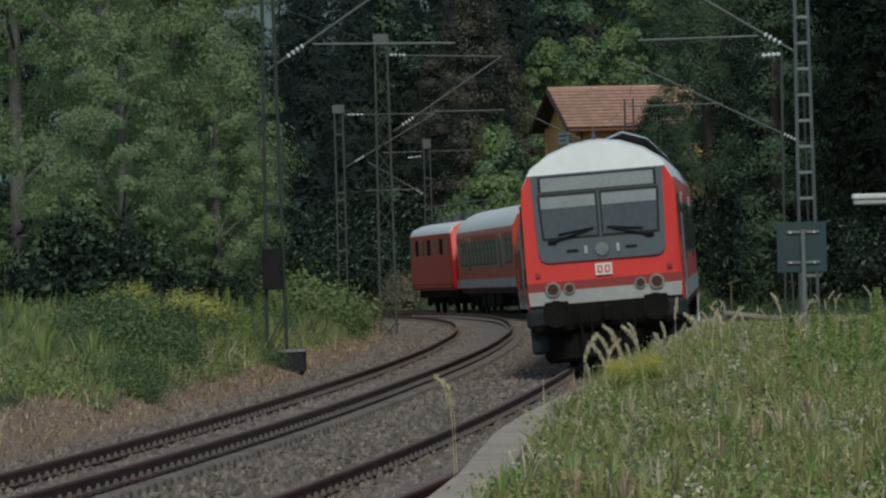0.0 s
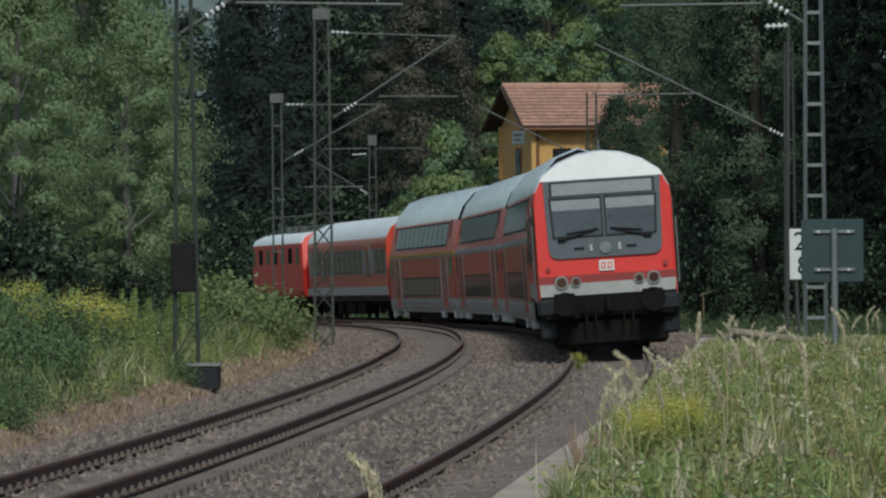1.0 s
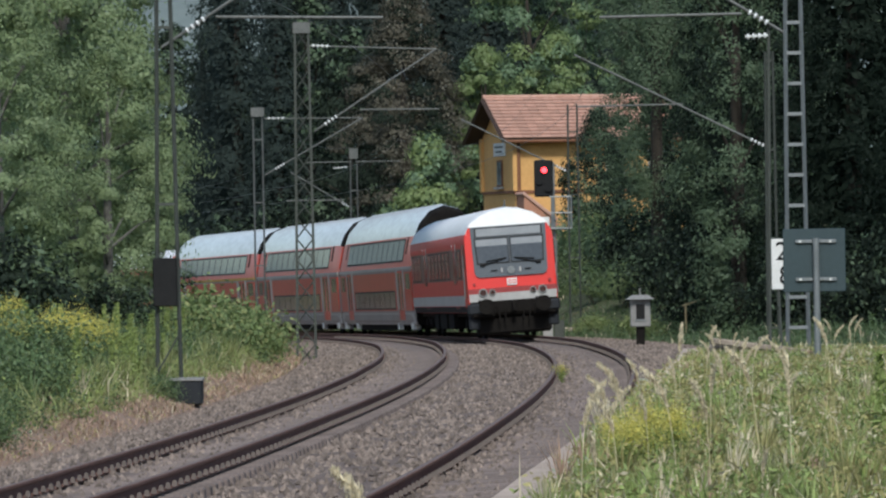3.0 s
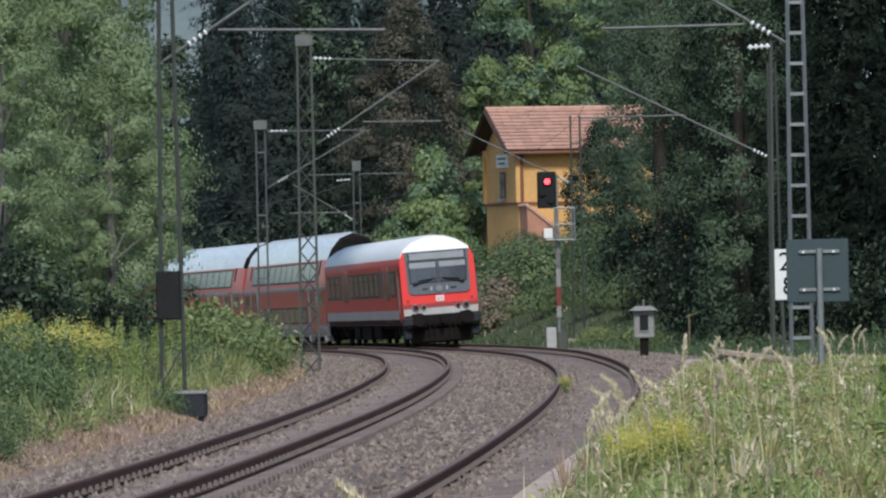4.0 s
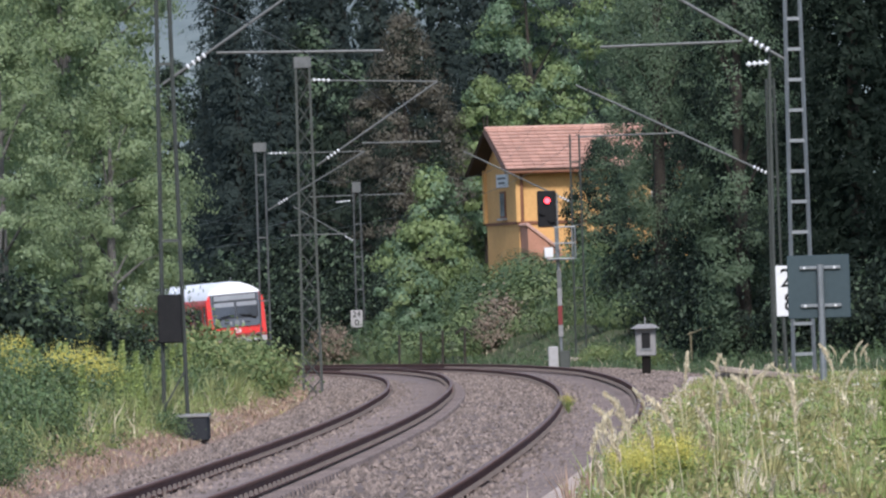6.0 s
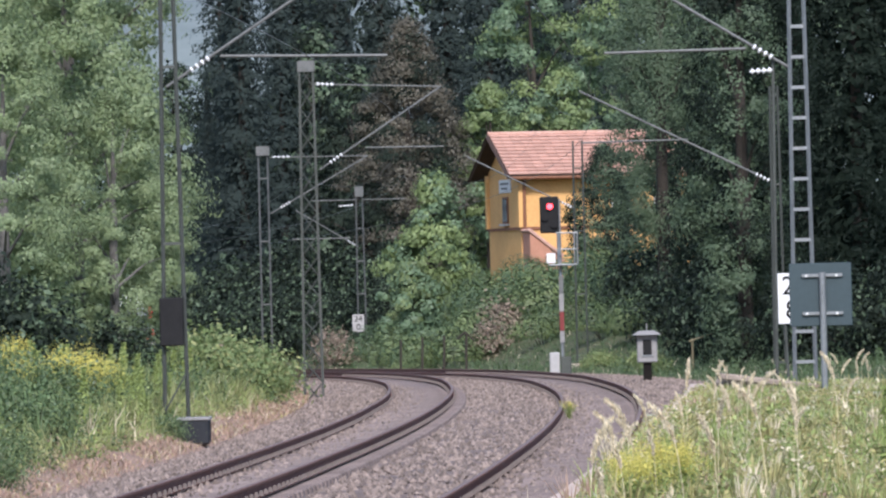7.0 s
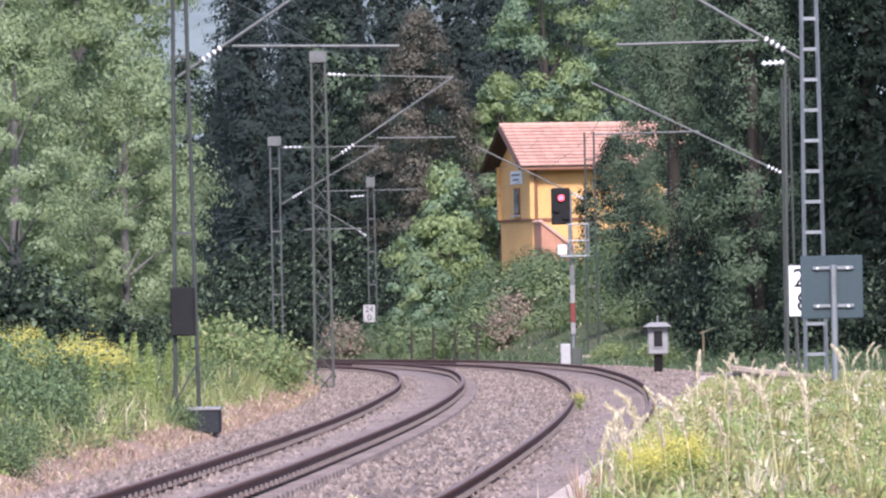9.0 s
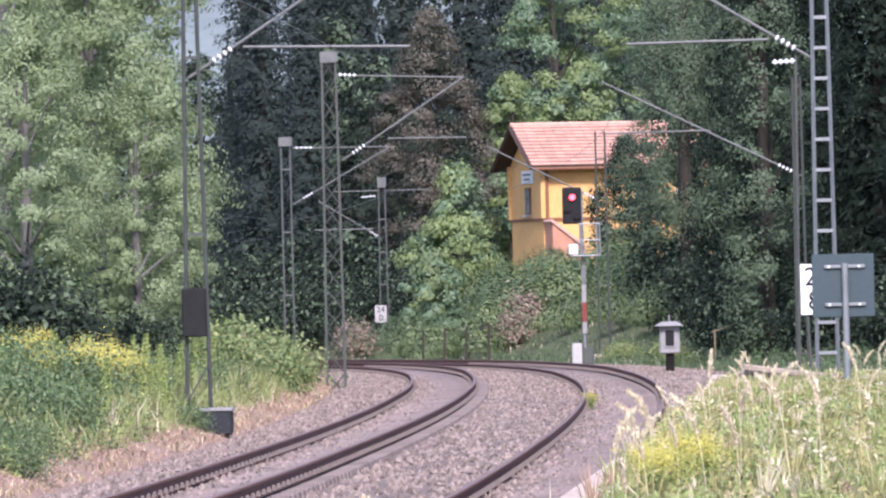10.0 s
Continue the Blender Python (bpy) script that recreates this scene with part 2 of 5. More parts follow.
ballast = sheet("ballast_bed", np.concatenate([np.arange(-60, 200, 0.8), np.arange(200, 600, 4)]), [-7.5, -7.2, -6.8, -6.4, -6, -5.6, -5.2, -4.6, -4, -3.4, -2.8, -2.4, -2, -1.6, -1.2, -0.6, 0,
                0.6, 1.2, 1.6, 2.0, 2.4, 2.8, 3.2, 3.6, 4.1, 4.6], bed_z, BALLAST, 0.03)
tagged(ballast, "grey-brown crushed stone ballast bed under both tracks", "ballast")
verge = sheet("verge", np.arange(-40, 330, 1.5), [-8.4, -8.0, -7.6, -7.2, -6.9, -6.6], lambda s, o: ground_z(s, o) + np.interp(o, [-8.4, -8.1, -7.0, -6.6], [-0.05, 0.1, 0.1, 0.04]), VERGE, 0.03)
tagged(verge, "strip of dry brown earth and dead grass beside the ballast", "verge")


def setback(s):
    """How far the platform edge draws back from the line at its near end."""
    return np.interp(s, [-14, -6, 0, 4, 8, 12, 17, 24, 38], [2.1, 1.62, 1.2, 0.86, 0.55, 0.37, 0.23, 0.11, 0.0])


def ballast_stones():
    r = np.random.RandomState(5)
    n = 60000
    s = 2 + 190 * r.rand(n) ** 1.5
    o = r.uniform(-7.4, 3.9, n)
    keep = (o < 1.6 + setback(s)) | (s > 63)
    s, o = s[keep], o[keep]
    n = len(s)
    inside = (np.abs(np.abs(o) - 0) < 0.95) | (np.abs(o + GAP) < 0.95)
    keep = ~inside | (r.rand(n) < 0.8)
    s, o = s[keep], o[keep]
    p = beside(s, o, bed_z(s, o) + 0.005)
    base = np.array([(1, 0, 0), (-1, 0, 0), (0, 1, 0), (0, -1, 0), (0, 0, 1), (0, 0, -1)], float)
    tri = np.array([(0, 2, 4), (2, 1, 4), (1, 3, 4), (3, 0, 4), (2, 0, 5), (1, 2, 5), (3, 1, 5), (0, 3, 5)])
    n = len(p)
    v = base[None] * r.uniform(0.022, 0.07, (n, 6, 1)) + r.uniform(-0.012, 0.012, (n, 6, 3))
    a = r.uniform(0, 6.28, n)
    c, q = np.cos(a)[:, None], np.sin(a)[:, None]
    v = np.stack([v[..., 0] * c - v[..., 1] * q, v[..., 0] * q + v[..., 1] * c, v[..., 2]], -1) + p[:, None]
    f = (np.arange(n)[:, None, None] * 6 + tri[None]).reshape(-1, 3)
    ob = new("ballast_stones", mesh_of("ballast_stones", v.reshape(-1, 3), f, [STONE]))
    tagged(ob, "loose angular grey and reddish ballast stones", "gravel", kind="stuff")


ballast_stones()

# ---- platform with its edge ----
platform = tagged(new("platform"), "old overgrown railway platform of earth and concrete", "platform", kind="structure")


def swept(name, ss, profile, material, parent, o0=0.0, closed=True, label="", shift=None):
    """A profile of (offset, height) swept along the line."""
    ss = np.asarray(ss, float)
    k = len(profile)
    v = np.concatenate([beside(np.array([s] * k), np.array([o0 + o + (shift(s) if shift else 0.0) for o, z in profile]), np.array([z for o, z in profile])) for s in ss])
    f = [(i * k + j, i * k + (j + 1) % k, (i + 1) * k + (j + 1) % k, (i + 1) * k + j) for i in range(len(ss) - 1) for j in range(k if closed else k - 1)]
    if closed:
        f += [tuple(range(k))[::-1], tuple((len(ss) - 1) * k + j for j in range(k))]
    me = mesh_of(name, v, f, [material])
    bm = bmesh.new()
    bm.from_mesh(me)
    bmesh.ops.recalc_face_normals(bm, faces=bm.faces)
    bm.to_mesh(me)
    bm.free()
    ob = new(name, me)
    ob.parent = parent
    if label:
        ob["label"] = label
    return ob


swept("platform_fill", np.arange(-80, 63, 1.5), [(1.95, -0.5), (1.96, 0.77), (3.2, 0.79), (11, 0.84), (13, -0.2)], SOIL, platform, shift=setback)
for i in range(-20, 21):
    swept("edge_slab", [i * 3 + 0.02, i * 3 + 1.5, i * 3 + 2.98], [(1.68, 0.62), (1.68, 0.79), (1.70, 0.81), (2.02, 0.81), (2.02, 0.62)], CONCRETE, platform, shift=setback)
swept("edge_wall", np.arange(-80, 63, 1.5), [(1.78, -0.6), (1.78, 0.62), (1.95, 0.62), (1.95, -0.6)], CONCRETE, platform, shift=setback)


# ---- tracks ----
HEADP = [(-0.036, -0.035), (-0.036, -0.008), (-0.028, 0.0), (0.028, 0.0), (0.036, -0.008), (0.036, -0.035), (0.01, -0.05), (0.009, -0.14), (0.065, -0.16),
         (0.065, -0.172), (-0.065, -0.172), (-0.065, -0.16), (-0.009, -0.14), (-0.01, -0.05)]


def rail(parent, o, dz):
    ob = swept("rail", list(np.arange(-60, 600, 2.0)), [(a, b + dz) for a, b in HEADP], RAIL, parent, o)
    ob.data.materials.append(RAILTOP)
    for p in ob.data.polygons:
        if abs(p.normal.z) > 0.8 and (p.center.z - np.interp(locate(p.center.x, p.center.y)[0], S, PZ)) > dz - 0.02:
            p.material_index = 1
    ob["label"] = "rust-brown steel rail with a bright worn head"


def fastenings(parent, o0):
    r = np.random.RandomState(2)
    v, f = [], []
    for s in np.arange(2.4, 200, 0.6):
        for o, dz0 in ((o0 - 0.75, -CANT / 2), (o0 + 0.75, CANT / 2)):
            for d in (-0.075, 0.075):
                c = beside(s, o + d, -0.118 + dz0)
                i = len(v)
                for dx, dy, dz in ((-1, -1, -1), (1, -1, -1), (1, 1, -1), (-1, 1, -1), (-.6, -.6, 1), (.6, -.6, 1), (.6, .6, 1), (-.6, .6, 1)):
                    v.append((c[0] + dx * 0.028, c[1] + dy * 0.05, c[2] + dz * 0.03))
                f += [(i, i + 1, i + 5, i + 4), (i + 1, i + 2, i + 6, i + 5), (i + 2, i + 3, i + 7, i + 6), (i + 3, i, i + 4, i + 7), (i + 4, i + 5, i + 6, i + 7)]
    ob = part("rail_clips", mesh_of("rail_clips", v, f, [CLIP]), None, parent, "steel clips and bolts holding the rails")
    ob["kind"] = "stuff"


def track(name, o0, label):
    t = tagged(new(name), label, "railway track", kind="structure")
    rail(t, o0 - 0.75, -CANT / 2)
    rail(t, o0 + 0.75, CANT / 2)
    fastenings(t, o0)
    bm = bmesh.new()
    bm_box(bm, 0, 0, 0, 2.15, 0.26, 0.16, 0.02)
    me = bpy.data.meshes.new("sleeper")
    bm.to_mesh(me)
    bm.free()
    me.materials.append(SLEEPER)
    for s in np.arange(2.4, 190, 0.6):
        c, h = beside(s, o0, -0.285), float(np.interp(s, S, HEAD))
        ob = new("sleeper", me)
        ob.parent = t
        ob.matrix_basis = Matrix.Translation(c) @ Matrix.Rotation(h, 4, "Z") @ Matrix.Rotation(-CANT / 1.5, 4, "Y")


track("track_right", 0.0, "curved main line track the train runs on")
track("track_left", -GAP, "curved second main line track, empty, rusty rails")


# ---- the train ----
RED = mat("traffic_red_paint", (0.7, 0.02, 0.014), (0.62, 0.019, 0.013), 0.7, 0.45, coat=0.05, fine=5)
REDDUST = mat("dusty_red_paint", (0.62, 0.062, 0.027), (0.5, 0.055, 0.028), 0.8, 0.42, coat=0.15, fine=6)
DARKRED = mat("dark_red_stripe", (0.27, 0.012, 0.01), (0.22, 0.012, 0.01), 1, 0.4)
LGREY = mat("light_grey_paint", (0.5, 0.49, 0.48), (0.38, 0.365, 0.35), 0.9, 0.5, fine=6)
ROOF = mat("pale_roof_paint", (0.95, 0.95, 0.96), (0.87, 0.86, 0.85), 0.5, 0.45, fine=4, stretch=(1, 0.25, 1))
GREYROOF = mat("dusty_silver_roof", (0.9, 0.9, 0.9), (0.72, 0.71, 0.7), 0.5, 0.22, metal=0.1, fine=4, stretch=(1, 0.25, 1))
FRONTGREY = mat("dirty_grey_front_paint", (0.4, 0.395, 0.385), (0.31, 0.3, 0.29), 1.4, 0.5, fine=7)
SIDEGREY = mat("dusty_grey_side_paint", (0.34, 0.3, 0.285), (0.25, 0.215, 0.2), 0.9, 0.5, fine=6)
MASK = mat("blue_grey_front_paint", (0.085, 0.1, 0.12), (0.068, 0.08, 0.096), 1.2, 0.4)
STEPS = mat("dark_step_paint", (0.022, 0.025, 0.03), (0.032, 0.034, 0.038), 3, 0.8, spec=0.2)
UNDER = mat("sooty_underframe", (0.009, 0.008, 0.008), (0.018, 0.016, 0.014), 2, 0.95, spec=0.1)
GLASS = mat("dark_window_glass", (0.018, 0.022, 0.026), (0.03, 0.034, 0.038), 0.6, 0.12, spec=0.5)
SCREEN = mat("windscreen_glass", (0.045, 0.05, 0.056), (0.07, 0.075, 0.08), 0.8, 0.08, spec=0.7, coat=0.4)
DISPLAY = mat("blank_destination_display", (0.29, 0.3, 0.31), (0.23, 0.24, 0.25), 2, 0.25, coat=0.6)
# control car's window band: shade on that side is put into the brown
BANDSHADED = mat("shaded_brown_band", (0.2, 0.075, 0.055), (0.14, 0.06, 0.048), 0.9, 0.45, fine=6)
RUBBER = mat("black_rubber", (0.013, 0.013, 0.013), (0.02, 0.02, 0.02), 4, 0.8)
LAMP = mat("lamp_glass", (0.07, 0.025, 0.025), (0.04, 0.018, 0.018), 5, 0.1, coat=0.5)
CHROME = mat("lamp_ring", (0.42, 0.42, 0.42), (0.32, 0.32, 0.32), 5, 0.3, metal=0.8)
YELLOW = mat("first_class_yellow_stripe", (0.6, 0.36, 0.03), (0.5, 0.3, 0.03), 2, 0.5)

SINGLE = [(1.32, 0.84), (1.41, 1.05), (1.41, 3.0), (1.375, 3.25), (1.2, 3.6), (0.85, 3.84), (0.45, 3.99), (0, 4.05)]
DOUBLE = [(1.34, 0.42), (1.39, 0.58), (1.39, 2.5), (1.36, 2.64), (1.14, 3.56), (0.95, 4.0), (0.55, 4.44), (0, 4.63)]


def ring(profile, y, f=lambda x, y, z: (x, y, z)):
    """A closed cross-section at y, from the left sill over the roof to the right sill."""
    left = [f(-x, y, z) for x, z in profile]
    right = [f(x, y, z) for x, z in reversed(profile[:-1])]
    return left + right


def shell(name, rings, materials, pick, parent, label=""):
    """Skins cross-sections; pick(middle of face, normal) gives the material slot."""
    k = len(rings[0])
    v = [p for r in rings for p in r]
    f = [(i * k + j, i * k + (j + 1) % k, (i + 1) * k + (j + 1) % k, (i + 1) * k + j) for i in range(len(rings) - 1) for j in range(k)]
    f += [tuple(range(k)), tuple((len(rings) - 1) * k + j for j in range(k))]
    me = mesh_of(name, v, f, materials)
    bm = bmesh.new()
    bm.from_mesh(me)
    bmesh.ops.recalc_face_normals(bm, faces=bm.faces)
    for q in bm.faces:
        q.material_index = pick(q.calc_center_median(), q.normal)
        q.smooth = len(q.verts) == 4 and q.calc_center_median().z > 2.9
    bm.to_mesh(me)
    bm.free()
    ob = new(name, me)
    ob.parent = parent
    if label:
        ob["label"] = label
    return ob


def side_x(profile, z):
    zs, xs = [p[1] for p in profile], [p[0] for p in profile]
    return float(np.interp(z, zs, xs))


def side_panel(name, profile, side, y0, y1, z0, z1, out, material, parent, label="", thick=0.03):
    """A flat piece on a car's side wall, following its lean, standing out by a few millimetres."""
    a, b = side_x(profile, z0) + out, side_x(profile, z1) + out
    v = [(side * x, y, z) for y in (y0, y1) for x, z in ((a, z0), (b, z1), (b - thick, z1), (a - thick, z0))]
    f = [(0, 1, 2, 3), (7, 6, 5, 4), (0, 4, 5, 1), (1, 5, 6, 2), (2, 6, 7, 3), (3, 7, 4, 0)]
    me = mesh_of(name, v, f, [material])
    bm = bmesh.new()
    bm.from_mesh(me)
    bmesh.ops.recalc_face_normals(bm, faces=bm.faces)
    bm.to_mesh(me)
    bm.free()
    ob = new(name, me)
    ob.parent = parent
    if label:
        ob["label"] = label
    return ob


def bogie(parent, y):
    bm = bmesh.new()
    for x in (-1.0, 1.0):
        bm_box(bm, x, y, 0.55, 0.14, 3.3, 0.26, 0.03)
        for d in (-1.25, 1.25):
            bm_box(bm, x * 1.06, y + d, 0.48, 0.2, 0.36, 0.32, 0.04)
        bm_box(bm, x, y, 0.75, 0.3, 0.5, 0.35, 0.05)
    bm_box(bm, 0, y, 0.6, 2.0, 0.5, 0.3)
    b = part("bogie", bm, UNDER, parent, "sooty steel bogie")
    for d in (-1.25, 1.25):
        bm = bmesh.new()
        bm_rod(bm, (-0.8, y + d, 0.46), (0.8, y + d, 0.46), 0.08)
        for x in (-0.75, 0.75):
            bm_rod(bm, (x - 0.06, y + d, 0.46), (x + 0.06, y + d, 0.46), 0.46, seg=24)
        part("wheelset", bm, UNDER, b)
    for x in (-1.12, 1.12):
        for d in (-1.25, 1.25):
            box_part("axle_cover", (x, y + d, 0.5), (0.06, 0.22, 0.2), LGREY, b, "pale axle box cover", 0.02)
    return b


def buffers(parent, y, way):
    for x in (-0.88, 0.88):
        bm = bmesh.new()
        bm_rod(bm, (x, y, 1.0), (x, y + way * 0.45, 1.0), 0.11, seg=12)
        bm_rod(bm, (x, y + way * 0.45, 1.0), (x, y + way * 0.52, 1.0), 0.24, seg=16)
        bm_box(bm, x, y + way * 0.02, 1.0, 0.42, 0.08, 0.42, 0.02)
        part("buffer", bm, UNDER, parent)


def face_piece(name, pts, out, thick, material, parent, fy, label=""):
    """A plate on the raked front; pts are (x, z)."""
    n = len(pts)
    v = [(x, fy(z) - out, z) for x, z in pts] + [(x, fy(z) - out + thick, z) for x, z in pts]
    f = [tuple(range(n)), tuple(range(n, 2 * n))[::-1]] + [(i, (i + 1) % n, n + (i + 1) % n, n + i) for i in range(n)]
    me = mesh_of(name, v, f, [material])
    bm = bmesh.new()
    bm.from_mesh(me)
    bmesh.ops.recalc_face_normals(bm, faces=bm.faces)
    bm.to_mesh(me)
    bm.free()
    ob = new(name, me)
    ob.parent = parent
    if label:
        ob["label"] = label
    return ob


def single_sides(car, y0, y1, doors, paint, side, band):
    """Windows, doors and bands of a single-deck coach's side."""
    side_panel("sill_band", SINGLE, side, y0, y1, 1.06, 1.38, 0.006, LGREY, car, "dusty light grey sill band")
    side_panel("lower_sill", SINGLE, side, y0, y1, 0.85, 1.04, 0.006, STEPS, car, "dark blue-grey lower sill")
    side_panel("window_band", SINGLE, side, y0 + 0.3, y1 - 0.3, 1.86, 2.84, 0.004, band, car, "band between the windows")
    for d in doors:
        door = side_panel("door", SINGLE, side, d - 0.65, d + 0.65, 1.0, 2.95, 0.014, paint, car, "folding entrance door")
        side_panel("door_frame", SINGLE, side, d - 0.72, d - 0.65, 0.95, 3.0, 0.02, LGREY, door)
        side_panel("door_frame", SINGLE, side, d + 0.65, d + 0.72, 0.95, 3.0, 0.02, LGREY, door)
        for e in (-0.34, 0.34):
            side_panel("door_window", SINGLE, side, d + e - 0.2, d + e + 0.2, 1.75, 2.8, 0.02, GLASS, door)
    y = y0 + 1.3
    while y < y1 - 1.2:
        if all(abs(y - d) > 1.4 for d in doors):
            w = side_panel("window", SINGLE, side, y - 0.62, y + 0.62, 1.9, 2.8, 0.016, RUBBER, car, "dark rubber-framed window")
            side_panel("pane", SINGLE, side, y - 0.56, y + 0.56, 1.95, 2.5, 0.02, GLASS, w)
            side_panel("pane", SINGLE, side, y - 0.56, y + 0.56, 2.53, 2.76, 0.021, GLASS, w)
        y += 1.75


def gangway(car, y):
    bm = bmesh.new()
    for i in range(5):
        bm_box(bm, 0, y + (i - 2) * 0.09, 2.2, 1.5 - 0.1 * (i % 2), 0.06, 2.3 - 0.1 * (i % 2), 0.05)
    part("gangway", bm, RUBBER, car, "black rubber gangway bellows")


def underframe(car, half):
    bm = bmesh.new()
    bm_box(bm, 0, 0, 0.8, 2.3, 2 * half - 0.6, 0.2)
    for y, w in ((-3.4, 2.2), (0.4, 3.0), (3.8, 1.8)):
        for x in (-1.0, 1.0):
            bm_box(bm, x, y, 0.55, 0.55, w, 0.5, 0.03)
    part("underframe", bm, UNDER, car, "sooty underframe with equipment boxes")


def control_car():
    car = tagged(new("control_car"), "red driving trailer with blue-grey front mask and white roof", "train car")
    h = 13.2
    pick = lambda c, n: 1 if c.z > 3.3 else 0

    def cab(x, y, z):
        t = (y + h) / -1.3 + 1 if y < -h + 1.3 else 0.0      # 0 at the coach, 1 at the front
        t = max(0.0, min(1.0, t))
        zz = z if z < 3.2 else 3.2 + (z - 3.2) * (1 - 0.08 * t * t)
        return (x * (1 - 0.03 * t * t), y + t * max(0, z - 1.2) * 0.13, zz)

    rings = [ring(SINGLE, y, cab) for y in (-h, -h + 0.25, -h + 0.6, -h + 1.3, 0, h)]
    shell("body", rings, [RED, ROOF], pick, car, "red coach body with a pale roof")
    fy = lambda z: -h + max(0, z - 1.2) * 0.13
    face_piece("front_sill", [(-1.34, 1.16), (1.34, 1.16), (1.36, 1.4), (-1.36, 1.4)], 0.03, 0.06, FRONTGREY, car, fy, "light grey band under the headlights")
    face_piece("buffer_beam", [(-1.34, 0.8), (1.34, 0.8), (1.355, 1.16), (-1.355, 1.16)], 0.035, 0.06, UNDER, car, fy, "black buffer beam")
    face_piece("front_stripe", [(-1.36, 1.4), (1.36, 1.4), (1.36, 1.56), (-1.36, 1.56)], 0.012, 0.05, DARKRED, car, fy, "dark red stripe")
    mask = face_piece("front_mask", [(-0.98, 1.9), (0.98, 1.9), (1.08, 1.95), (1.13, 2.06), (1.17, 3.4), (1.17, 3.46), (-1.17, 3.46), (-1.17, 3.4), (-1.13, 2.06), (-1.08, 1.95)], 0.03, 0.05, MASK, car, fy, "blue-grey mask round the windscreen")
    face_piece("roof_front", [(-1.24, 3.46), (1.24, 3.46), (1.155, 3.575), (0.82, 3.795), (0.435, 3.93), (0, 3.985), (-0.435, 3.93), (-0.82, 3.795), (-1.155, 3.575)], 0.02, 0.05, ROOF, car, fy, "white rounded roof front")
    face_piece("display_frame", [(-1.05, 3.14), (1.05, 3.14), (1.05, 3.43), (-1.05, 3.43)], 0.036, 0.04, RUBBER, mask, fy, "black display frame")
    face_piece("destination_display", [(-1.0, 3.16), (1.0, 3.16), (1.0, 3.4), (-1.0, 3.4)], 0.045, 0.04, DISPLAY, mask, fy, "blank grey destination display")
    for s in (-1, 1):
        fr = face_piece("windscreen_frame", [(s * 0.02, 2.3), (s * 1.04, 2.3), (s * 1.08, 3.12), (s * 0.02, 3.12)], 0.042, 0.04, RUBBER, mask, fy, "black rubber seal")
        face_piece("windscreen", [(s * 0.05, 2.34), (s * 1.0, 2.34), (s * 1.04, 3.08), (s * 0.05, 3.08)], 0.05, 0.03, SCREEN, fr, fy, "greyish reflecting windscreen pane")
        face_piece("sun_blind", [(s * 0.06, 2.86), (s * 1.02, 2.86), (s * 1.03, 3.06), (s * 0.06, 3.06)], 0.054, 0.02, DISPLAY, fr, fy)
        bm = bmesh.new()
        bm_rod(bm, (s * 0.92, fy(2.26) - 0.07, 2.26), (s * 0.2, fy(2.44) - 0.09, 2.43), 0.018)
        bm_rod(bm, (s * 0.75, fy(2.4) - 0.09, 2.39), (s * 0.12, fy(2.44) - 0.09, 2.46), 0.02)
        bm_box(bm, s * 0.86, fy(2.28) - 0.07, 2.28, 0.16, 0.08, 0.08, 0.02)
        part("wiper", bm, BLACK, mask, "black windscreen wiper")
        for x, r in ((0.92, 0.135), (0.63, 0.1)):
            bm = bmesh.new()
            bm_rod(bm, (s * x, fy(1.45) + 0.02, 1.43), (s * x, fy(1.45) - 0.09, 1.43), r, seg=20)
            lamp = part("headlight", bm, CHROME, car, "round headlight in a grey ring")
            rod_part("lens", (s * x, fy(1.45) - 0.08, 1.43), (s * x, fy(1.45) - 0.1, 1.43), r * 0.72, LAMP, lamp, seg=20)
        face_piece("handle", [(s * 0.26, 2.02), (s * 0.31, 2.02), (s * 0.31, 2.16), (s * 0.26, 2.16)], 0.06, 0.05, LGREY, mask, fy)
        face_piece("grab_rail", [(s * 0.42, 2.08), (s * 0.62, 2.08), (s * 0.62, 2.11), (s * 0.42, 2.11)], 0.07, 0.04, BLACK, mask, fy)
        rod_part("corner_handrail", (s * 1.44, -h + 0.5, 1.3), (s * 1.44, -h + 0.5, 2.6), 0.02, GALV, car)
    rod_part("socket", (0, fy(2.07), 2.08), (0, fy(2.07) - 0.08, 2.08), 0.12, GALV, mask, seg=16)
    logo = face_piece("emblem", [(-0.15, 1.62), (0.15, 1.62), (0.15, 1.83), (-0.15, 1.83)], 0.02, 0.04, WHITE, car, fy, "white rectangular emblem with red outlines")
    for x in (-0.065, 0.065):
        face_piece("emblem_mark", [(x - 0.045, 1.66), (x + 0.045, 1.66), (x + 0.045, 1.79), (x - 0.045, 1.79)], 0.026, 0.02, RED, logo, fy)
        face_piece("emblem_mark", [(x - 0.02, 1.685), (x + 0.02, 1.685), (x + 0.02, 1.765), (x - 0.02, 1.765)], 0.03, 0.02, WHITE, logo, fy)
    bm = bmesh.new()
    bm_box(bm, 0, -h + 0.85, 4.02, 0.07, 0.2, 0.2, 0.02)
    bm_rod(bm, (0, -h + 0.85, 4.05), (0, -h + 0.8, 4.24), 0.03)
    part("roof_horn", bm, STEEL, car, "small grey horn on the roof")
    bm = bmesh.new()
    bm_box(bm, 0, -h + 0.25, 0.9, 2.66, 0.5, 0.4, 0.05)
    bm_box(bm, 0, -h + 0.3, 0.42, 2.3, 0.3, 0.6, 0.08)
    for x in (-0.95, 0.95):
        bm_box(bm, x, -h + 0.1, 0.86, 0.7, 0.4, 0.42, 0.06)
    part("front_apron", bm, UNDER, car, "black buffer beam and snow plough")
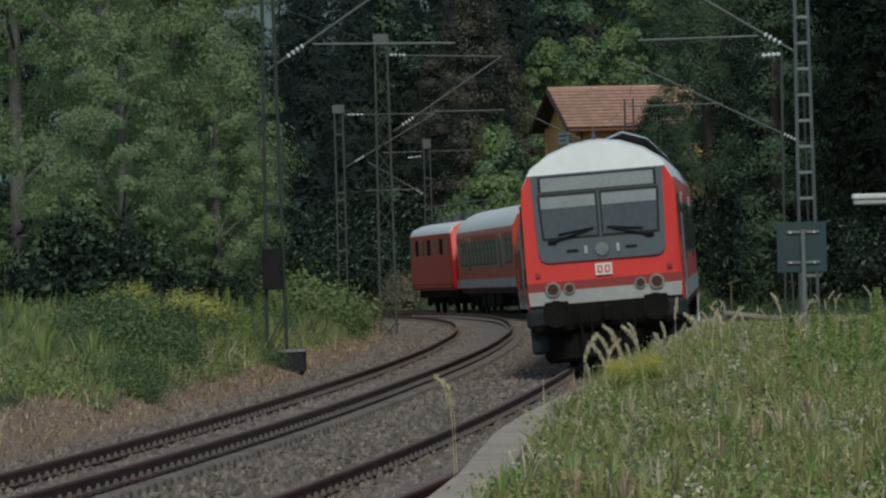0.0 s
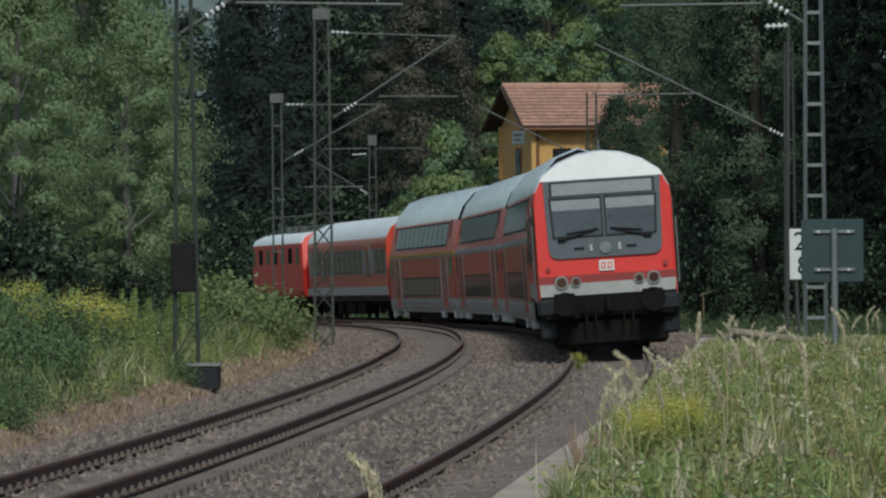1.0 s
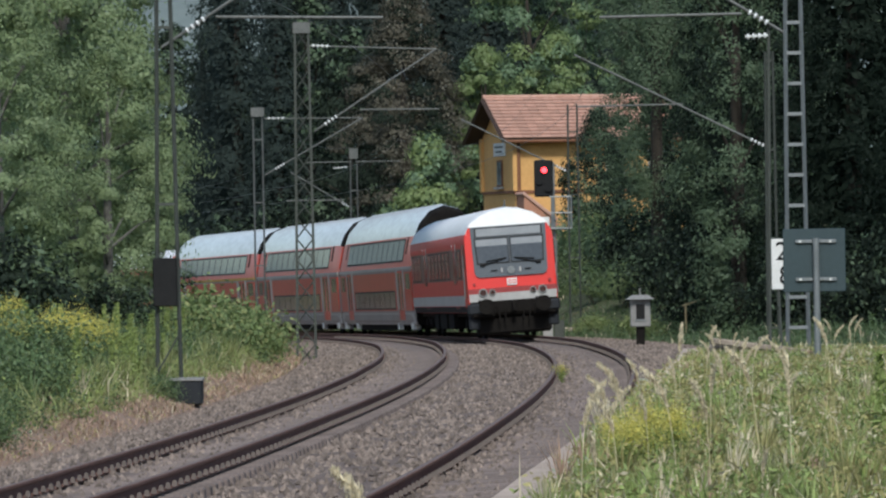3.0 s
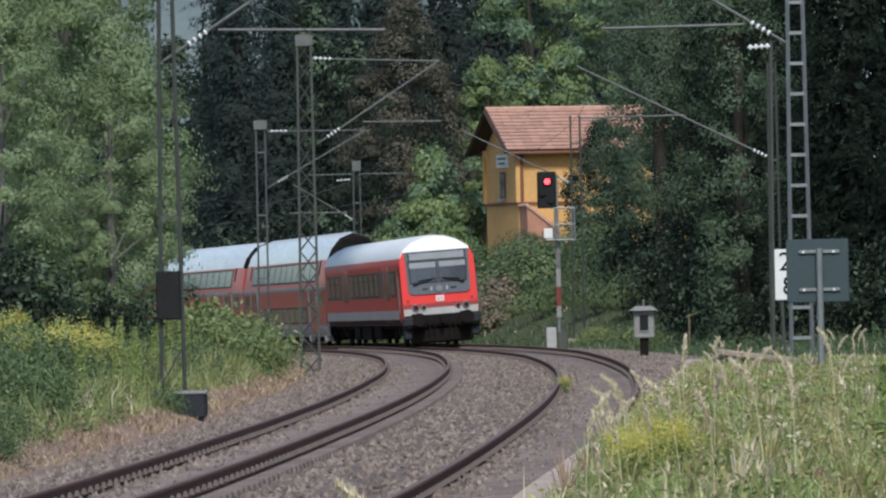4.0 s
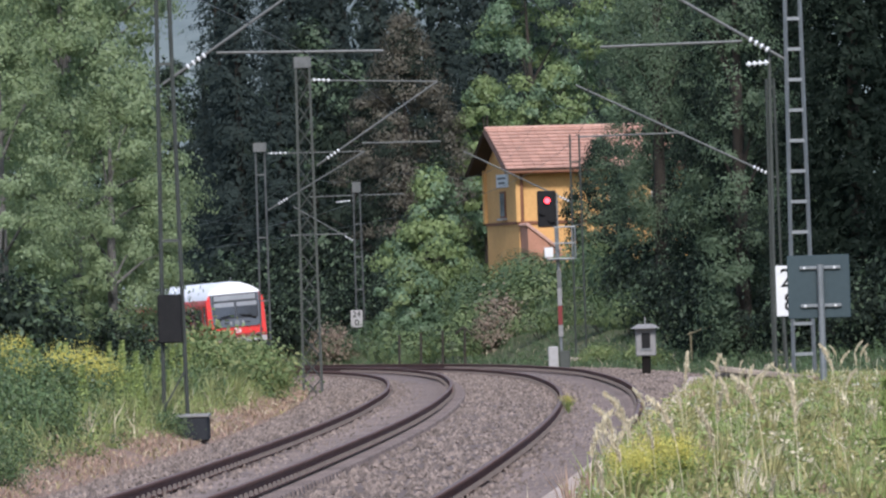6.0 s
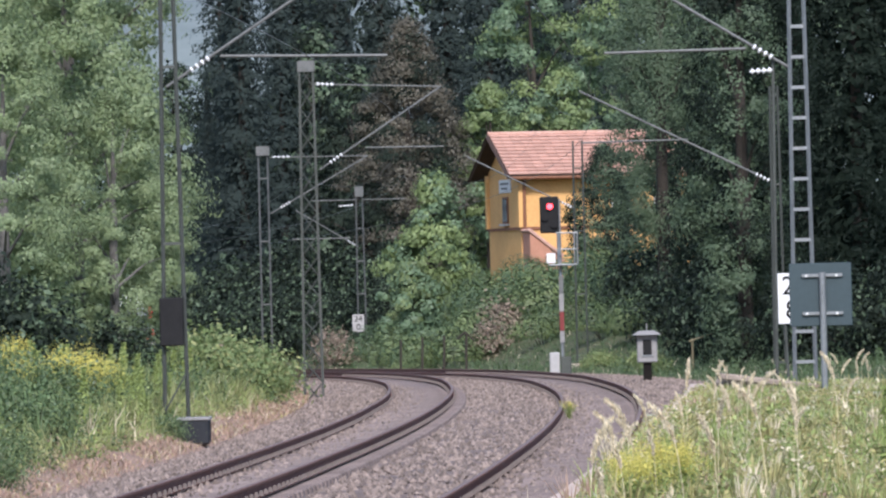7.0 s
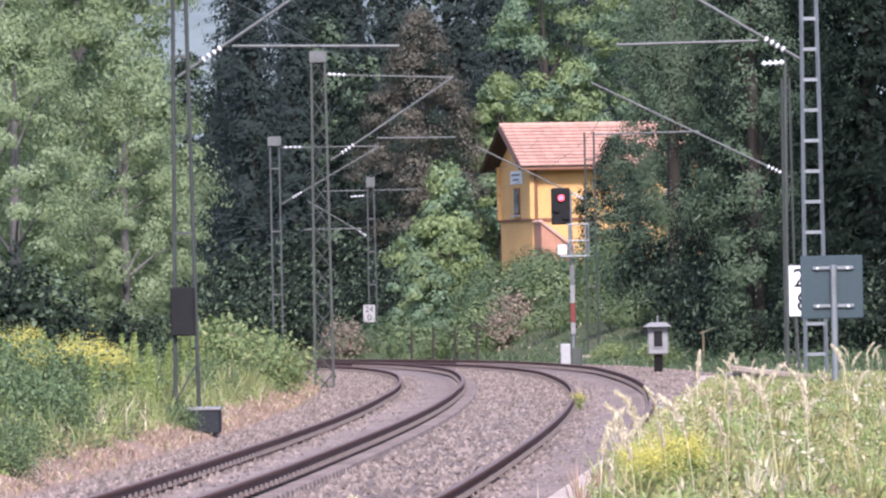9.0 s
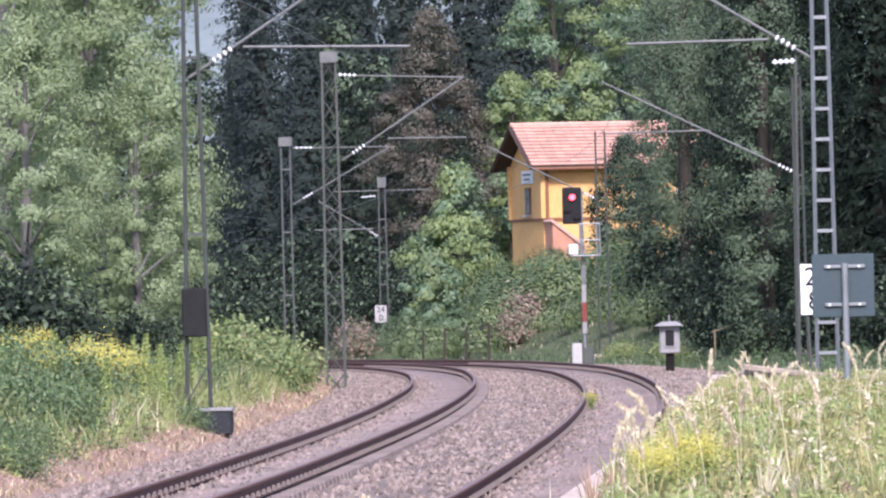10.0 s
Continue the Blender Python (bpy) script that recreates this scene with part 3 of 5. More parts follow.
    for s in (-1, 1):
        bm = bmesh.new()
        bm_box(bm, s * 1.18, -h + 0.12, 0.93, 0.5, 0.5, 0.36, 0.07)
        bm_box(bm, s * 1.22, -h + 0.35, 0.55, 0.32, 0.5, 0.5, 0.05)
        part("corner_step", bm, STEPS, car, "dark blue-grey step box at the corner")
        face_piece("corner_lamp", [(s * 1.13, 1.66), (s * 1.21, 1.66), (s * 1.21, 1.74), (s * 1.13, 1.74)], 0.03, 0.05, DARKRED, car, fy)
    bm = bmesh.new()
    for x in (-0.5, -0.3, 0.3, 0.5):
        bm_rod(bm, (x, -h - 0.05, 0.95), (x * 0.9, -h - 0.15, 0.55), 0.022)
    bm_box(bm, 0, -h - 0.1, 0.95, 0.14, 0.4, 0.3, 0.03)
    part("coupling", bm, UNDER, car, "screw coupling and air hoses")
    buffers(car, -h - 0.02, -1)
    for side in (-1, 1):
        single_sides(car, -h + 1.1, h, (-8.6, 5.6), RED, side, BANDSHADED)
        side_panel("cab_window", SINGLE, side, -h + 0.5, -h + 0.95, 2.2, 2.95, 0.01, GLASS, car)
    for y in (-9.5, 9.5):
        bogie(car, y)
    underframe(car, h)
    gangway(car, h + 0.15)
    return car


def middle_car():
    car = tagged(new("single_deck_coach"), "red single-deck passenger coach with white roof", "train car")
    h = 13.2
    rings = [ring(SINGLE, y) for y in (-h, -h + 0.15, h - 0.15, h)]
    shell("body", rings, [REDDUST, ROOF], lambda c, n: 1 if c.z > 3.3 and abs(n.y) < 0.9 else 0, car, "red coach body with a pale roof")
    for side in (-1, 1):
        single_sides(car, -h + 0.1, h - 0.1, (-7.2, 7.2), REDDUST, side, SIDEGREY)
    for y in (-9.5, 9.5):
        bogie(car, y)
    underframe(car, h)
    gangway(car, h + 0.15)
    return car


def double_decker(i):
    car = tagged(new("double_deck_coach"), "red double-deck coach with two rows of windows" + (" and a yellow stripe" if i == 2 else ""), "train car", group="double-deck coaches")
    h = 13.3

    def shape(x, y, z):
        t = max(0.0, (abs(y) - h + 1.4) / 1.4)
        return (x * (1 - 0.04 * t * t), y, z if z < 2.9 else 2.9 + (z - 2.9) * (1 - 0.12 * t * t))

    rings = [ring(DOUBLE, y, shape) for y in (-h, -h + 0.3, -h + 0.7, -h + 1.4, 0, h - 1.4, h - 0.7, h - 0.3, h)]

    def paint(c, n):
        if abs(n.y) > 0.95 or (abs(c.y) > h - 0.75 and c.z > 3.6):
            return 2
        return 1 if c.z > 3.6 else 0 if c.z > 2.5 else 3

    shell("body", rings, [REDDUST, GREYROOF, UNDER, SIDEGREY], paint, car, "red and grey double-deck body with a silvery roof")
    for side in (-1, 1):
        side_panel("skirt_band", DOUBLE, side, -h + 0.2, h - 0.2, 0.46, 0.86, 0.006, LGREY, car, "dusty light grey skirt")
        side_panel("waist_band", DOUBLE, side, -h + 0.3, h - 0.3, 2.4, 2.5, 0.012, LGREY if i != 2 else YELLOW, car)
        side_panel("side_panel", DOUBLE, side, -7.85, 7.85, 0.93, 2.32, 0.008, REDDUST, car, "dusty red panel between the doors")
        for d in (-9.3, 9.3):
            door = side_panel("door", DOUBLE, side, d - 0.95, d + 0.95, 0.55, 2.4, 0.012, SIDEGREY, car, "grey sliding double door")
            for e in (-0.45, 0.45):
                side_panel("door_leaf", DOUBLE, side, d + e - 0.4, d + e + 0.4, 0.6, 2.36, 0.016, REDDUST, door)
                side_panel("door_window", DOUBLE, side, d + e - 0.24, d + e + 0.24, 0.95, 2.28, 0.022, GLASS, door)
            for e in (-1.0, 1.0):
                side_panel("door_post", DOUBLE, side, d + e - 0.12, d + e + 0.12, 0.5, 2.4, 0.018, LGREY, door, "light grey door post")
        for d in (-11.75, 11.75):
            side_panel("end_panel", DOUBLE, side, d - 1.15, d + 1.15, 0.93, 2.32, 0.008, REDDUST, car)
            side_panel("end_window", DOUBLE, side, d - 0.7, d + 0.7, 1.7, 2.26, 0.016, GLASS, car)
        low = side_panel("lower_window_band", DOUBLE, side, -7.4, 7.4, 0.98, 1.66, 0.014, RUBBER, car, "dark lower window band")
        high = side_panel("upper_window_band", DOUBLE, side, -10.2, 10.2, 2.68, 3.5, 0.008, RUBBER, car, "dark upper window band leaning to the roof")
        for k in range(8):
            y = -6.48 + k * 1.85
            side_panel("pane", DOUBLE, side, y - 0.84, y + 0.84, 1.03, 1.61, 0.024, GLASS, low)
        for k in range(11):
            y = -9.2 + k * 1.84
            side_panel("pane", DOUBLE, side, y - 0.84, y + 0.84, 2.74, 3.44, 0.02, GLASS, high)
        for e in (-10.9, 10.9):
            side_panel("roof_notch", DOUBLE, side, e - 0.16, e + 0.16, 2.95, 3.55, 0.01, UNDER, car, "dark slot at the end of the upper deck")
        for e in (-8.0, 8.0):
            side_panel("panel_frame", DOUBLE, side, e - 0.1, e + 0.1, 0.9, 2.36, 0.014, LGREY, car, "light grey panel edge")
    for y in (-10, 10):
        bogie(car, y)
    bm = bmesh.new()
    for x in (-1.24, 1.24):
        for y in (-12.1, -7.6, 7.6, 12.1):
            box_part("step_box", (x, y, 0.36), (0.3, 0.42, 0.24), WHITE, car, "white step box below the doors", 0.02)
    bm_box(bm, 0, 0, 0.6, 2.4, 2 * h - 0.4, 0.4)
    # low floor, boxed in black to stand in for the shade beneath the coach
    bm_box(bm, 0, 0, 0.34, 2.46, 2 * h - 10.4, 0.3, 0.05)
    part("underframe", bm, UNDER, car)
    gangway(car, h + 0.15)
    return car


def locomotive():
    car = tagged(new("electric_locomotive"), "red electric locomotive with pale roof edge at the train's head", "locomotive")
    h = 8.0
    prof = [(1.4, 1.0), (1.5, 1.15), (1.5, 2.2), (1.46, 3.3), (1.3, 3.55), (0.9, 3.7), (0.5, 3.76), (0, 3.78)]

    def ends(x, y, z):
        t = max(0.0, (abs(y) - h + 0.7) / 0.7)
        return (x * (1 - 0.06 * t * t), y - math.copysign(1, y) * t * max(0, z - 2.2) * 0.32, z)

    rings = [ring(prof, y, ends) for y in (-h, -h + 0.3, -h + 0.7, h - 0.7, h - 0.3, h)]
    shell("body", rings, [RED, ROOF], lambda c, n: 1 if c.z > 3.32 and abs(n.y) < 0.9 else 0, car, "red box-shaped body")
    fy = lambda z: -h + max(0, z - 2.2) * 0.32
    face_piece("windscreen", [(-1.2, 2.45), (-0.06, 2.45), (-0.06, 3.2), (-1.12, 3.2)], 0.02, 0.05, GLASS, car, fy)
    face_piece("windscreen", [(1.2, 2.45), (0.06, 2.45), (0.06, 3.2), (1.12, 3.2)], 0.02, 0.05, GLASS, car, fy)
    face_piece("front_bib", [(-1.3, 1.05), (1.3, 1.05), (1.3, 1.35), (-1.3, 1.35)], 0.02, 0.05, LGREY, car, fy)
    for side in (-1, 1):
        for d in (-6.9, 6.9):
            side_panel("cab_window", prof, side, d - 0.45, d + 0.45, 2.4, 3.15, 0.01, GLASS, car)
        for k in range(5):
            side_panel("machine_room_window", prof, side, -4.6 + k * 2.3 - 0.6, -4.6 + k * 2.3 + 0.6, 2.45, 3.1, 0.01, GLASS if k % 2 else UNDER, car)
        side_panel("frame_band", prof, side, -h + 0.3, h - 0.3, 1.05, 1.25, 0.01, UNDER, car)
    for y in (-3.8, 3.8):
        bogie(car, y)
    bm = bmesh.new()
    bm_box(bm, 0, 0, 0.85, 2.4, 15, 0.35)
    part("underframe", bm, UNDER, car)
    buffers(car, -h, -1)
    for y in (-5.2, 5.2):
        bm = bmesh.new()
        for x in (-0.5, 0.5):
            bm_rod(bm, (x, y - 0.8, 4.0), (x * 0.6, y + 1.0, 4.35), 0.03)
            bm_rod(bm, (x * 0.6, y + 1.0, 4.35), (x, y - 0.7, 4.5), 0.025)
            bm_box(bm, x, y, 3.9, 0.15, 1.8, 0.12)
        bm_rod(bm, (-0.9, y - 0.7, 4.52), (0.9, y - 0.7, 4.52), 0.03)
        part("pantograph", bm, STEELD, car, "folded pantograph")
    for k in range(6):
        box_part("roof_box", ((-1) ** k * 0.4, -2.6 + k, 3.9), (0.4, 0.5, 0.3), STEELD, car, "dark electrical box on the roof", 0.04)
    return car


CARS = [(control_car(), 13.2), (double_decker(0), 39.9), (double_decker(1), 66.7), (double_decker(2), 93.5), (middle_car(), 120.2), (locomotive(), 142.4)]


def car_pose(s):
    a, b = beside(s - 9, 0.0, 0.0), beside(s + 9, 0.0, 0.0)
    d = Vector(b) - Vector(a)
    yaw = math.atan2(-d.x, d.y)
    pitch = math.atan2(d.z, math.hypot(d.x, d.y))
    m = Matrix.Translation((Vector(a) + Vector(b)) / 2) @ Matrix.Rotation(yaw, 4, "Z") @ Matrix.Rotation(pitch, 4, "X")
    return m @ Matrix.Rotation(-CANT / 1.5, 4, "Y")


def motions():
    """The train recedes along its track at about 32 m/s."""
    for car, back in CARS:
        walk(car, [(k * 0.25, car_pose(65.0 + 32.2 * k * 0.25 + back)) for k in range(41)])


# ---- plants ----
def leaves(p, size, r, flat=0.0, up=0.0, long=1.6, face=None, loose=0.6):
    """Four-cornered leaves at the points p, turned at random, or loosely facing the given directions."""
    n = len(p)
    a = r.normal(size=(n, 3))
    a[:, 2] = a[:, 2] * (1 - flat) - up
    a /= np.linalg.norm(a, axis=1, keepdims=True) + 1e-9
    b = np.cross(a, r.normal(size=(n, 3)))
    b /= np.linalg.norm(b, axis=1, keepdims=True) + 1e-9
    if face is not None:
        q = r.normal(size=(n, 3))
        q = face / (np.linalg.norm(face, axis=1, keepdims=True) + 1e-9) + loose * q / (np.linalg.norm(q, axis=1, keepdims=True) + 1e-9)
        a = np.cross(q, a)
        a /= np.linalg.norm(a, axis=1, keepdims=True) + 1e-9
        b = np.cross(q, a)
        b /= np.linalg.norm(b, axis=1, keepdims=True) + 1e-9
    s = (size * r.uniform(0.6, 1.35, n))[:, None]
    return np.stack([p - a * s * long * 0.5, p + b * s * 0.42, p + a * s * long * 0.5, p - b * s * 0.42], 1)


def limbs(tips, base, r0, height, r, count=10):
    bm = bmesh.new()
    mid = Vector((base[0] + r.normal() * 0.1, base[1], height * 0.5))
    bm_rod(bm, (base[0], base[1], -0.4), mid, r0, r0 * 0.65, 9, False)
    bm_rod(bm, mid, (base[0] + r.normal() * 0.2, base[1], height * 0.92), r0 * 0.65, r0 * 0.12, 7, False)
    for q in tips[:count]:
        z = max(height * 0.15, min(q[2] * 0.75, height * 0.8))
        a = Vector((base[0], base[1], z))
        bm_rod(bm, a, a.lerp(Vector(q), 0.55) + Vector((0, 0, 0.2)), r0 * 0.28, r0 * 0.16, 5, False)
        bm_rod(bm, a.lerp(Vector(q), 0.55) + Vector((0, 0, 0.2)), q, r0 * 0.16, r0 * 0.03, 4, False)
    return bm


def broadleaf(seed, height, width, low, n_clumps, per, leaf, kinds, droop=0.0, spread=0.5, bark=BARK, shape=0.5, name="tree", cluster=1.0):
    """A tree of leaf clumps round limb tips inside an uneven crown; low is the crown's lower edge."""
    r = np.random.RandomState(seed)
    lobes = [(r.uniform(0, 6.28), r.uniform(0.55, 1.1), r.uniform(0.1, 0.95)) for _ in range(14)]
    tips = []
    while len(tips) < n_clumps:
        h = r.rand()
        env = (math.sin(math.pi * min(1, max(0.02, h)) ** shape)) ** 0.7
        a = r.uniform(0, 6.28)
        bulge = 0.72 + 0.42 * max(math.exp(-((((a - la + 3.14) % 6.28) - 3.14) / 0.5) ** 2 - ((h - lh) / 0.13) ** 2) * lw for la, lw, lh in lobes)
        rad = width / 2 * env * bulge * (r.uniform(0.25, 1) ** 0.45)
        tips.append((rad * math.cos(a), rad * math.sin(a), low + h * (height - low)))
    tips = np.array(tips)
    tree = new(name)
    p = np.repeat(tips, per, 0)
    k = np.repeat(r.uniform(0.5, 1.3, len(tips)), per)[:, None]
    q = r.normal(size=p.shape)
    q /= np.linalg.norm(q, axis=1, keepdims=True)
    d = q * (r.rand(len(p)) ** 0.5)[:, None] * spread * 1.7 * k
    d[:, 2] *= 0.6
    d[:, 2] -= 0.25 * (d[:, 0] ** 2 + d[:, 1] ** 2) / spread
    face = 1.25 * d / (spread * 1.7 * k) + p * [0.8, 0.8, 0] / (width * 0.5) + [0, 0, 0.4]
    p = p + d
    m = np.repeat(r.rand(len(tips)) < 0.3, per)
    if droop:
        p[:, 2] -= droop * np.abs(r.normal(size=len(p)))
    m, face, p = m[p[:, 2] > 0.1], face[p[:, 2] > 0.1], p[p[:, 2] > 0.1]
    part("crown", quads_mesh("crown", leaves(p, leaf, r, flat=0.3, up=droop * 0.6, face=face, loose=0.45), [LEAF[k] for k in kinds], m.astype(int) if len(kinds) > 1 else None), None, tree)
    part("trunk", limbs(tips, (0, 0), height * 0.014 + 0.06, height, r), bark, tree)
    return tree


def spruce(seed, height, width, low, kinds=("spruce",), gap=0.42, leaf=0.2, dens=1.0):
    """A conifer: whorls of drooping branches hung with needle sprays."""
    r = np.random.RandomState(seed)
    pts = []
    bm = bmesh.new()
    bm_rod(bm, (0, 0, -0.4), (0, 0, height), height * 0.013 + 0.05, 0.02, 8, False)
    z = low
    while z < height - 0.3:
        t = (z - low) / (height - low)
        length = width / 2 * (1 - t) ** 0.8 + 0.15
        for k in range(int(7 + 4 * (1 - t))):
            a = r.uniform(0, 6.28)
            ln = length * r.uniform(0.65, 1.1)
            n = int(max(10, ln * 46 * dens))
            u = r.rand(n) ** 0.7
            x = u * ln
            zz = z - 0.30 * x - 0.04 * x * x + 0.10 * ln * u ** 3 - np.abs(r.normal(size=n)) * (0.12 + 0.22 * u)
            lat = r.normal(size=n) * 0.16 * (1.2 - u * 0.5) * min(1.5, ln)
            pts.append(np.stack([x * math.cos(a) - lat * math.sin(a), x * math.sin(a) + lat * math.cos(a), zz], 1))
        z += gap * r.uniform(0.7, 1.3)
    tree = new("spruce_tree")
    p = np.concatenate(pts)
    # dense shaded twigs round the stem
    n = 4200
    t = r.rand(n) ** 1.3
    a, q = r.uniform(0, 6.28, n), r.rand(n) ** 0.5 * (width * 0.33 * (1 - t) ** 0.8)
    core = np.stack([q * np.cos(a), q * np.sin(a), low + t * (height - low) * 0.97 - 0.3 * q], 1)
    v = np.concatenate([leaves(p, leaf, r, flat=0.1, up=0.7, long=2.6, face=p * [1, 1, 0] + [0, 0, 0.3 * width * 0.5], loose=0.28), leaves(core, width * 0.026, r, long=1.8, face=core * [1, 1, 0] + [0, 0, 0.3], loose=0.4)])
    p = np.concatenate([p, core])
    part("crown", quads_mesh("crown", v, [LEAF[k] for k in kinds], (r.rand(len(p)) < 0.2).astype(int) if len(kinds) > 1 else None), None, tree)
    part("trunk", bm, BARK, tree)
    return tree


def bush(seed, w, d, h, n, leaf, kinds, name="bush"):
    """A shrub: leaf clumps over an uneven mound, with stems."""
    r = np.random.RandomState(seed)
    k = max(8, n // 45)
    a, u = r.uniform(0, 6.28, k), r.uniform(0, 1, k) ** 0.5
    tips = np.stack([w / 2 * u * np.cos(a), d / 2 * u * np.sin(a), h * (0.25 + 0.75 * np.sqrt(np.maximum(0, 1 - u * u)) * r.uniform(0.6, 1.1, k))], 1)
    p = np.repeat(tips, 45, 0)
    p = p + r.normal(size=p.shape) * np.array([0.11 * w ** 0.5 + 0.08, 0.11 * d ** 0.5 + 0.08, 0.12 * h + 0.05])
    p = np.concatenate([p, np.stack([r.normal(size=n // 3) * w * 0.3, r.normal(size=n // 3) * d * 0.3, r.rand(n // 3) * h * 0.6], 1)])
    p[:, 2] = np.abs(p[:, 2])
    q = np.concatenate([np.repeat(tips, 45, 0), p[len(tips) * 45:] * 0.8])
    face = (p - q) / (0.2 * w ** 0.5) + p / np.array([w / 2, d / 2, h])
    ob = new(name)
    m = (r.rand(len(p)) < 0.25).astype(int)
    part("foliage", quads_mesh("foliage", leaves(p, leaf, r, flat=0.3, face=face, loose=0.75), [LEAF[q] for q in kinds], m if len(kinds) > 1 else None), None, ob)
    bm = bmesh.new()
    for q in tips[:10]:
        bm_rod(bm, (q[0] * 0.2, q[1] * 0.2, -0.15), q, 0.035, 0.008, 5, False)
    part("stem", bm, BARK, ob)
    return ob


def vine_mound(seed, w, d, h, lobes, per, leaf, kinds):
    """A shrub smothered in creepers: overlapping leafy domes with shaded hollows under them."""
    r = np.random.RandomState(seed)
    ob = new("bush")
    P, F, M = [], [], []
    stems = bmesh.new()
    for k in range(lobes):
        a, u = r.uniform(0, 6.28), r.rand() ** 0.6
        rad = np.array([r.uniform(0.5, 0.85), r.uniform(0.45, 0.75), r.uniform(0.4, 0.65)]) * (w * 0.42)
        c = np.array([w * 0.36 * u * math.cos(a), d * 0.36 * u * math.sin(a), h * (0.2 + 0.55 * (1 - u * u) * r.uniform(0.6, 1.15) + 0.1 * r.rand())])
        q = r.normal(size=(per, 3))
        q /= np.linalg.norm(q, axis=1, keepdims=True)
        q = q[q[:, 2] > -0.45]
        # hanging tresses: leaves gather along the dome's meridians
        az = np.arctan2(q[:, 1], q[:, 0])
        lift = 1 + 0.1 * np.sin(az * 7 + r.uniform(0, 6)) + 0.05 * np.sin(az * 15 + 3 * q[:, 2]) + r.normal(size=len(q)) * 0.045
        P.append(c + q * rad * lift[:, None])
        F.append(q / rad + [0, 0, 0.25])
        M.append(np.full(len(q), int(r.rand() < 0.3)))
        bm_rod(stems, (c[0] * 0.3, c[1] * 0.3, -0.15), c, 0.04, 0.012, 5, False)
    p, f, m = np.concatenate(P), np.concatenate(F), np.concatenate(M)
    keep = p[:, 2] > 0.0
    part("foliage", quads_mesh("foliage", leaves(p[keep], leaf, r, up=0.5, face=f[keep], loose=0.22), [LEAF[k] for k in kinds], m[keep]), None, ob)
    part("stem", stems, BARK, ob)
    return ob


def at(ob, x, y, turn=0.0, scale=1.0, sink=0.1):
    ob.matrix_basis = Matrix.Translation((x, y, on_ground(x, y) - sink)) @ Matrix.Rotation(radians(turn), 4, "Z")
    ob.scale = (scale, scale, scale)
    return ob


def again(ob, x, y, turn, scale=1.0, sink=0.1):
    c = copy_thing(ob, Matrix.Identity(4))
    return at(c, x, y, turn, scale, sink)


# ---- woods and trees ----
alder = tagged(at(broadleaf(1, 12.5, 6.4, 0.9, 190, 250, 0.062, ("alder", "willow"), spread=0.36, shape=0.8, name="tree", bark=BIRCHBARK), -10.2, 127, 0), "tall alder with grey-green leaves at the meadow's edge", "tree")
alder2 = tagged(at(broadleaf(2, 9.0, 5.2, 0.5, 165, 225, 0.06, ("willow", "alder"), spread=0.34, shape=0.85, name="tree", bark=BIRCHBARK), -8.55, 132, 0, 1.2), "pale green willow-like tree beside the line", "tree")
tagged(again(alder, -13.5, 141, 80, 1.1), "tall alder with grey-green leaves behind the meadow", "tree")
tagged(again(alder, -10.6, 152, 200, 1.05), "tall alder with grey-green leaves behind the meadow", "tree")
tagged(again(alder2, -9.4, 122, 120, 0.85), "young pale green willow beside the meadow", "tree")
tagged(again(alder, -8.75, 134, 140, 1.05), "tall alder with grey-green leaves beside the line", "tree")
tagged(again(alder2, -7.5, 128, 250, 0.74), "young pale green willow beside the line", "tree")
dark = tagged(at(broadleaf(3, 13, 7.5, 0.6, 110, 72, 0.18, ("dark", "birch"), spread=0.6), -17, 190, 0), "dark broad-leaved tree in the wood, shade put into its leaf colour", "tree")
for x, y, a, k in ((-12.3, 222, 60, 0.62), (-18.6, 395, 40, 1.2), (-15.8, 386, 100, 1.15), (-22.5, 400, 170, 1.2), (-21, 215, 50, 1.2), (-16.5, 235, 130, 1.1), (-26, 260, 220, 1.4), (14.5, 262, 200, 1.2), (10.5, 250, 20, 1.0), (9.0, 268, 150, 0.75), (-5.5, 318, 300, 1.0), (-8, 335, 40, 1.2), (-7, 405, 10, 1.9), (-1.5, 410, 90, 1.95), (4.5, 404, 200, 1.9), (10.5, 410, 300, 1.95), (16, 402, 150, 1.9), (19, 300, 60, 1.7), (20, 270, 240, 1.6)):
    tagged(again(dark, x, y, a, k), "dark broad-leaved tree in the wood, shade put into its leaf colour", "tree")
fir = tagged(at(spruce(4, 26, 8.0, 1.0, ("hazy_spruce",), leaf=0.1, gap=0.75, dens=0.52), -12.5, 345, 0), "tall dark spruce in the wood", "spruce")
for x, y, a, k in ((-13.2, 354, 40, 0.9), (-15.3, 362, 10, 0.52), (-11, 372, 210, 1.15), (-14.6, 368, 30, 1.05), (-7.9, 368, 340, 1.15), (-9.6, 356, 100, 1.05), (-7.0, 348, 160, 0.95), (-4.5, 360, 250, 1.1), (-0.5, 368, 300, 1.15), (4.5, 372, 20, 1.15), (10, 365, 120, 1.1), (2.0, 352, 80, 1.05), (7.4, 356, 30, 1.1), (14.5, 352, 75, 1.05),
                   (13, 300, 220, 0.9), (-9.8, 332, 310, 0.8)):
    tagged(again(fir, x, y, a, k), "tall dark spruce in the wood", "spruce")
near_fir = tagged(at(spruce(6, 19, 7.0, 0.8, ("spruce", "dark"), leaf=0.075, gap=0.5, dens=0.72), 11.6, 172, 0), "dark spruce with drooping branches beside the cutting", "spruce")
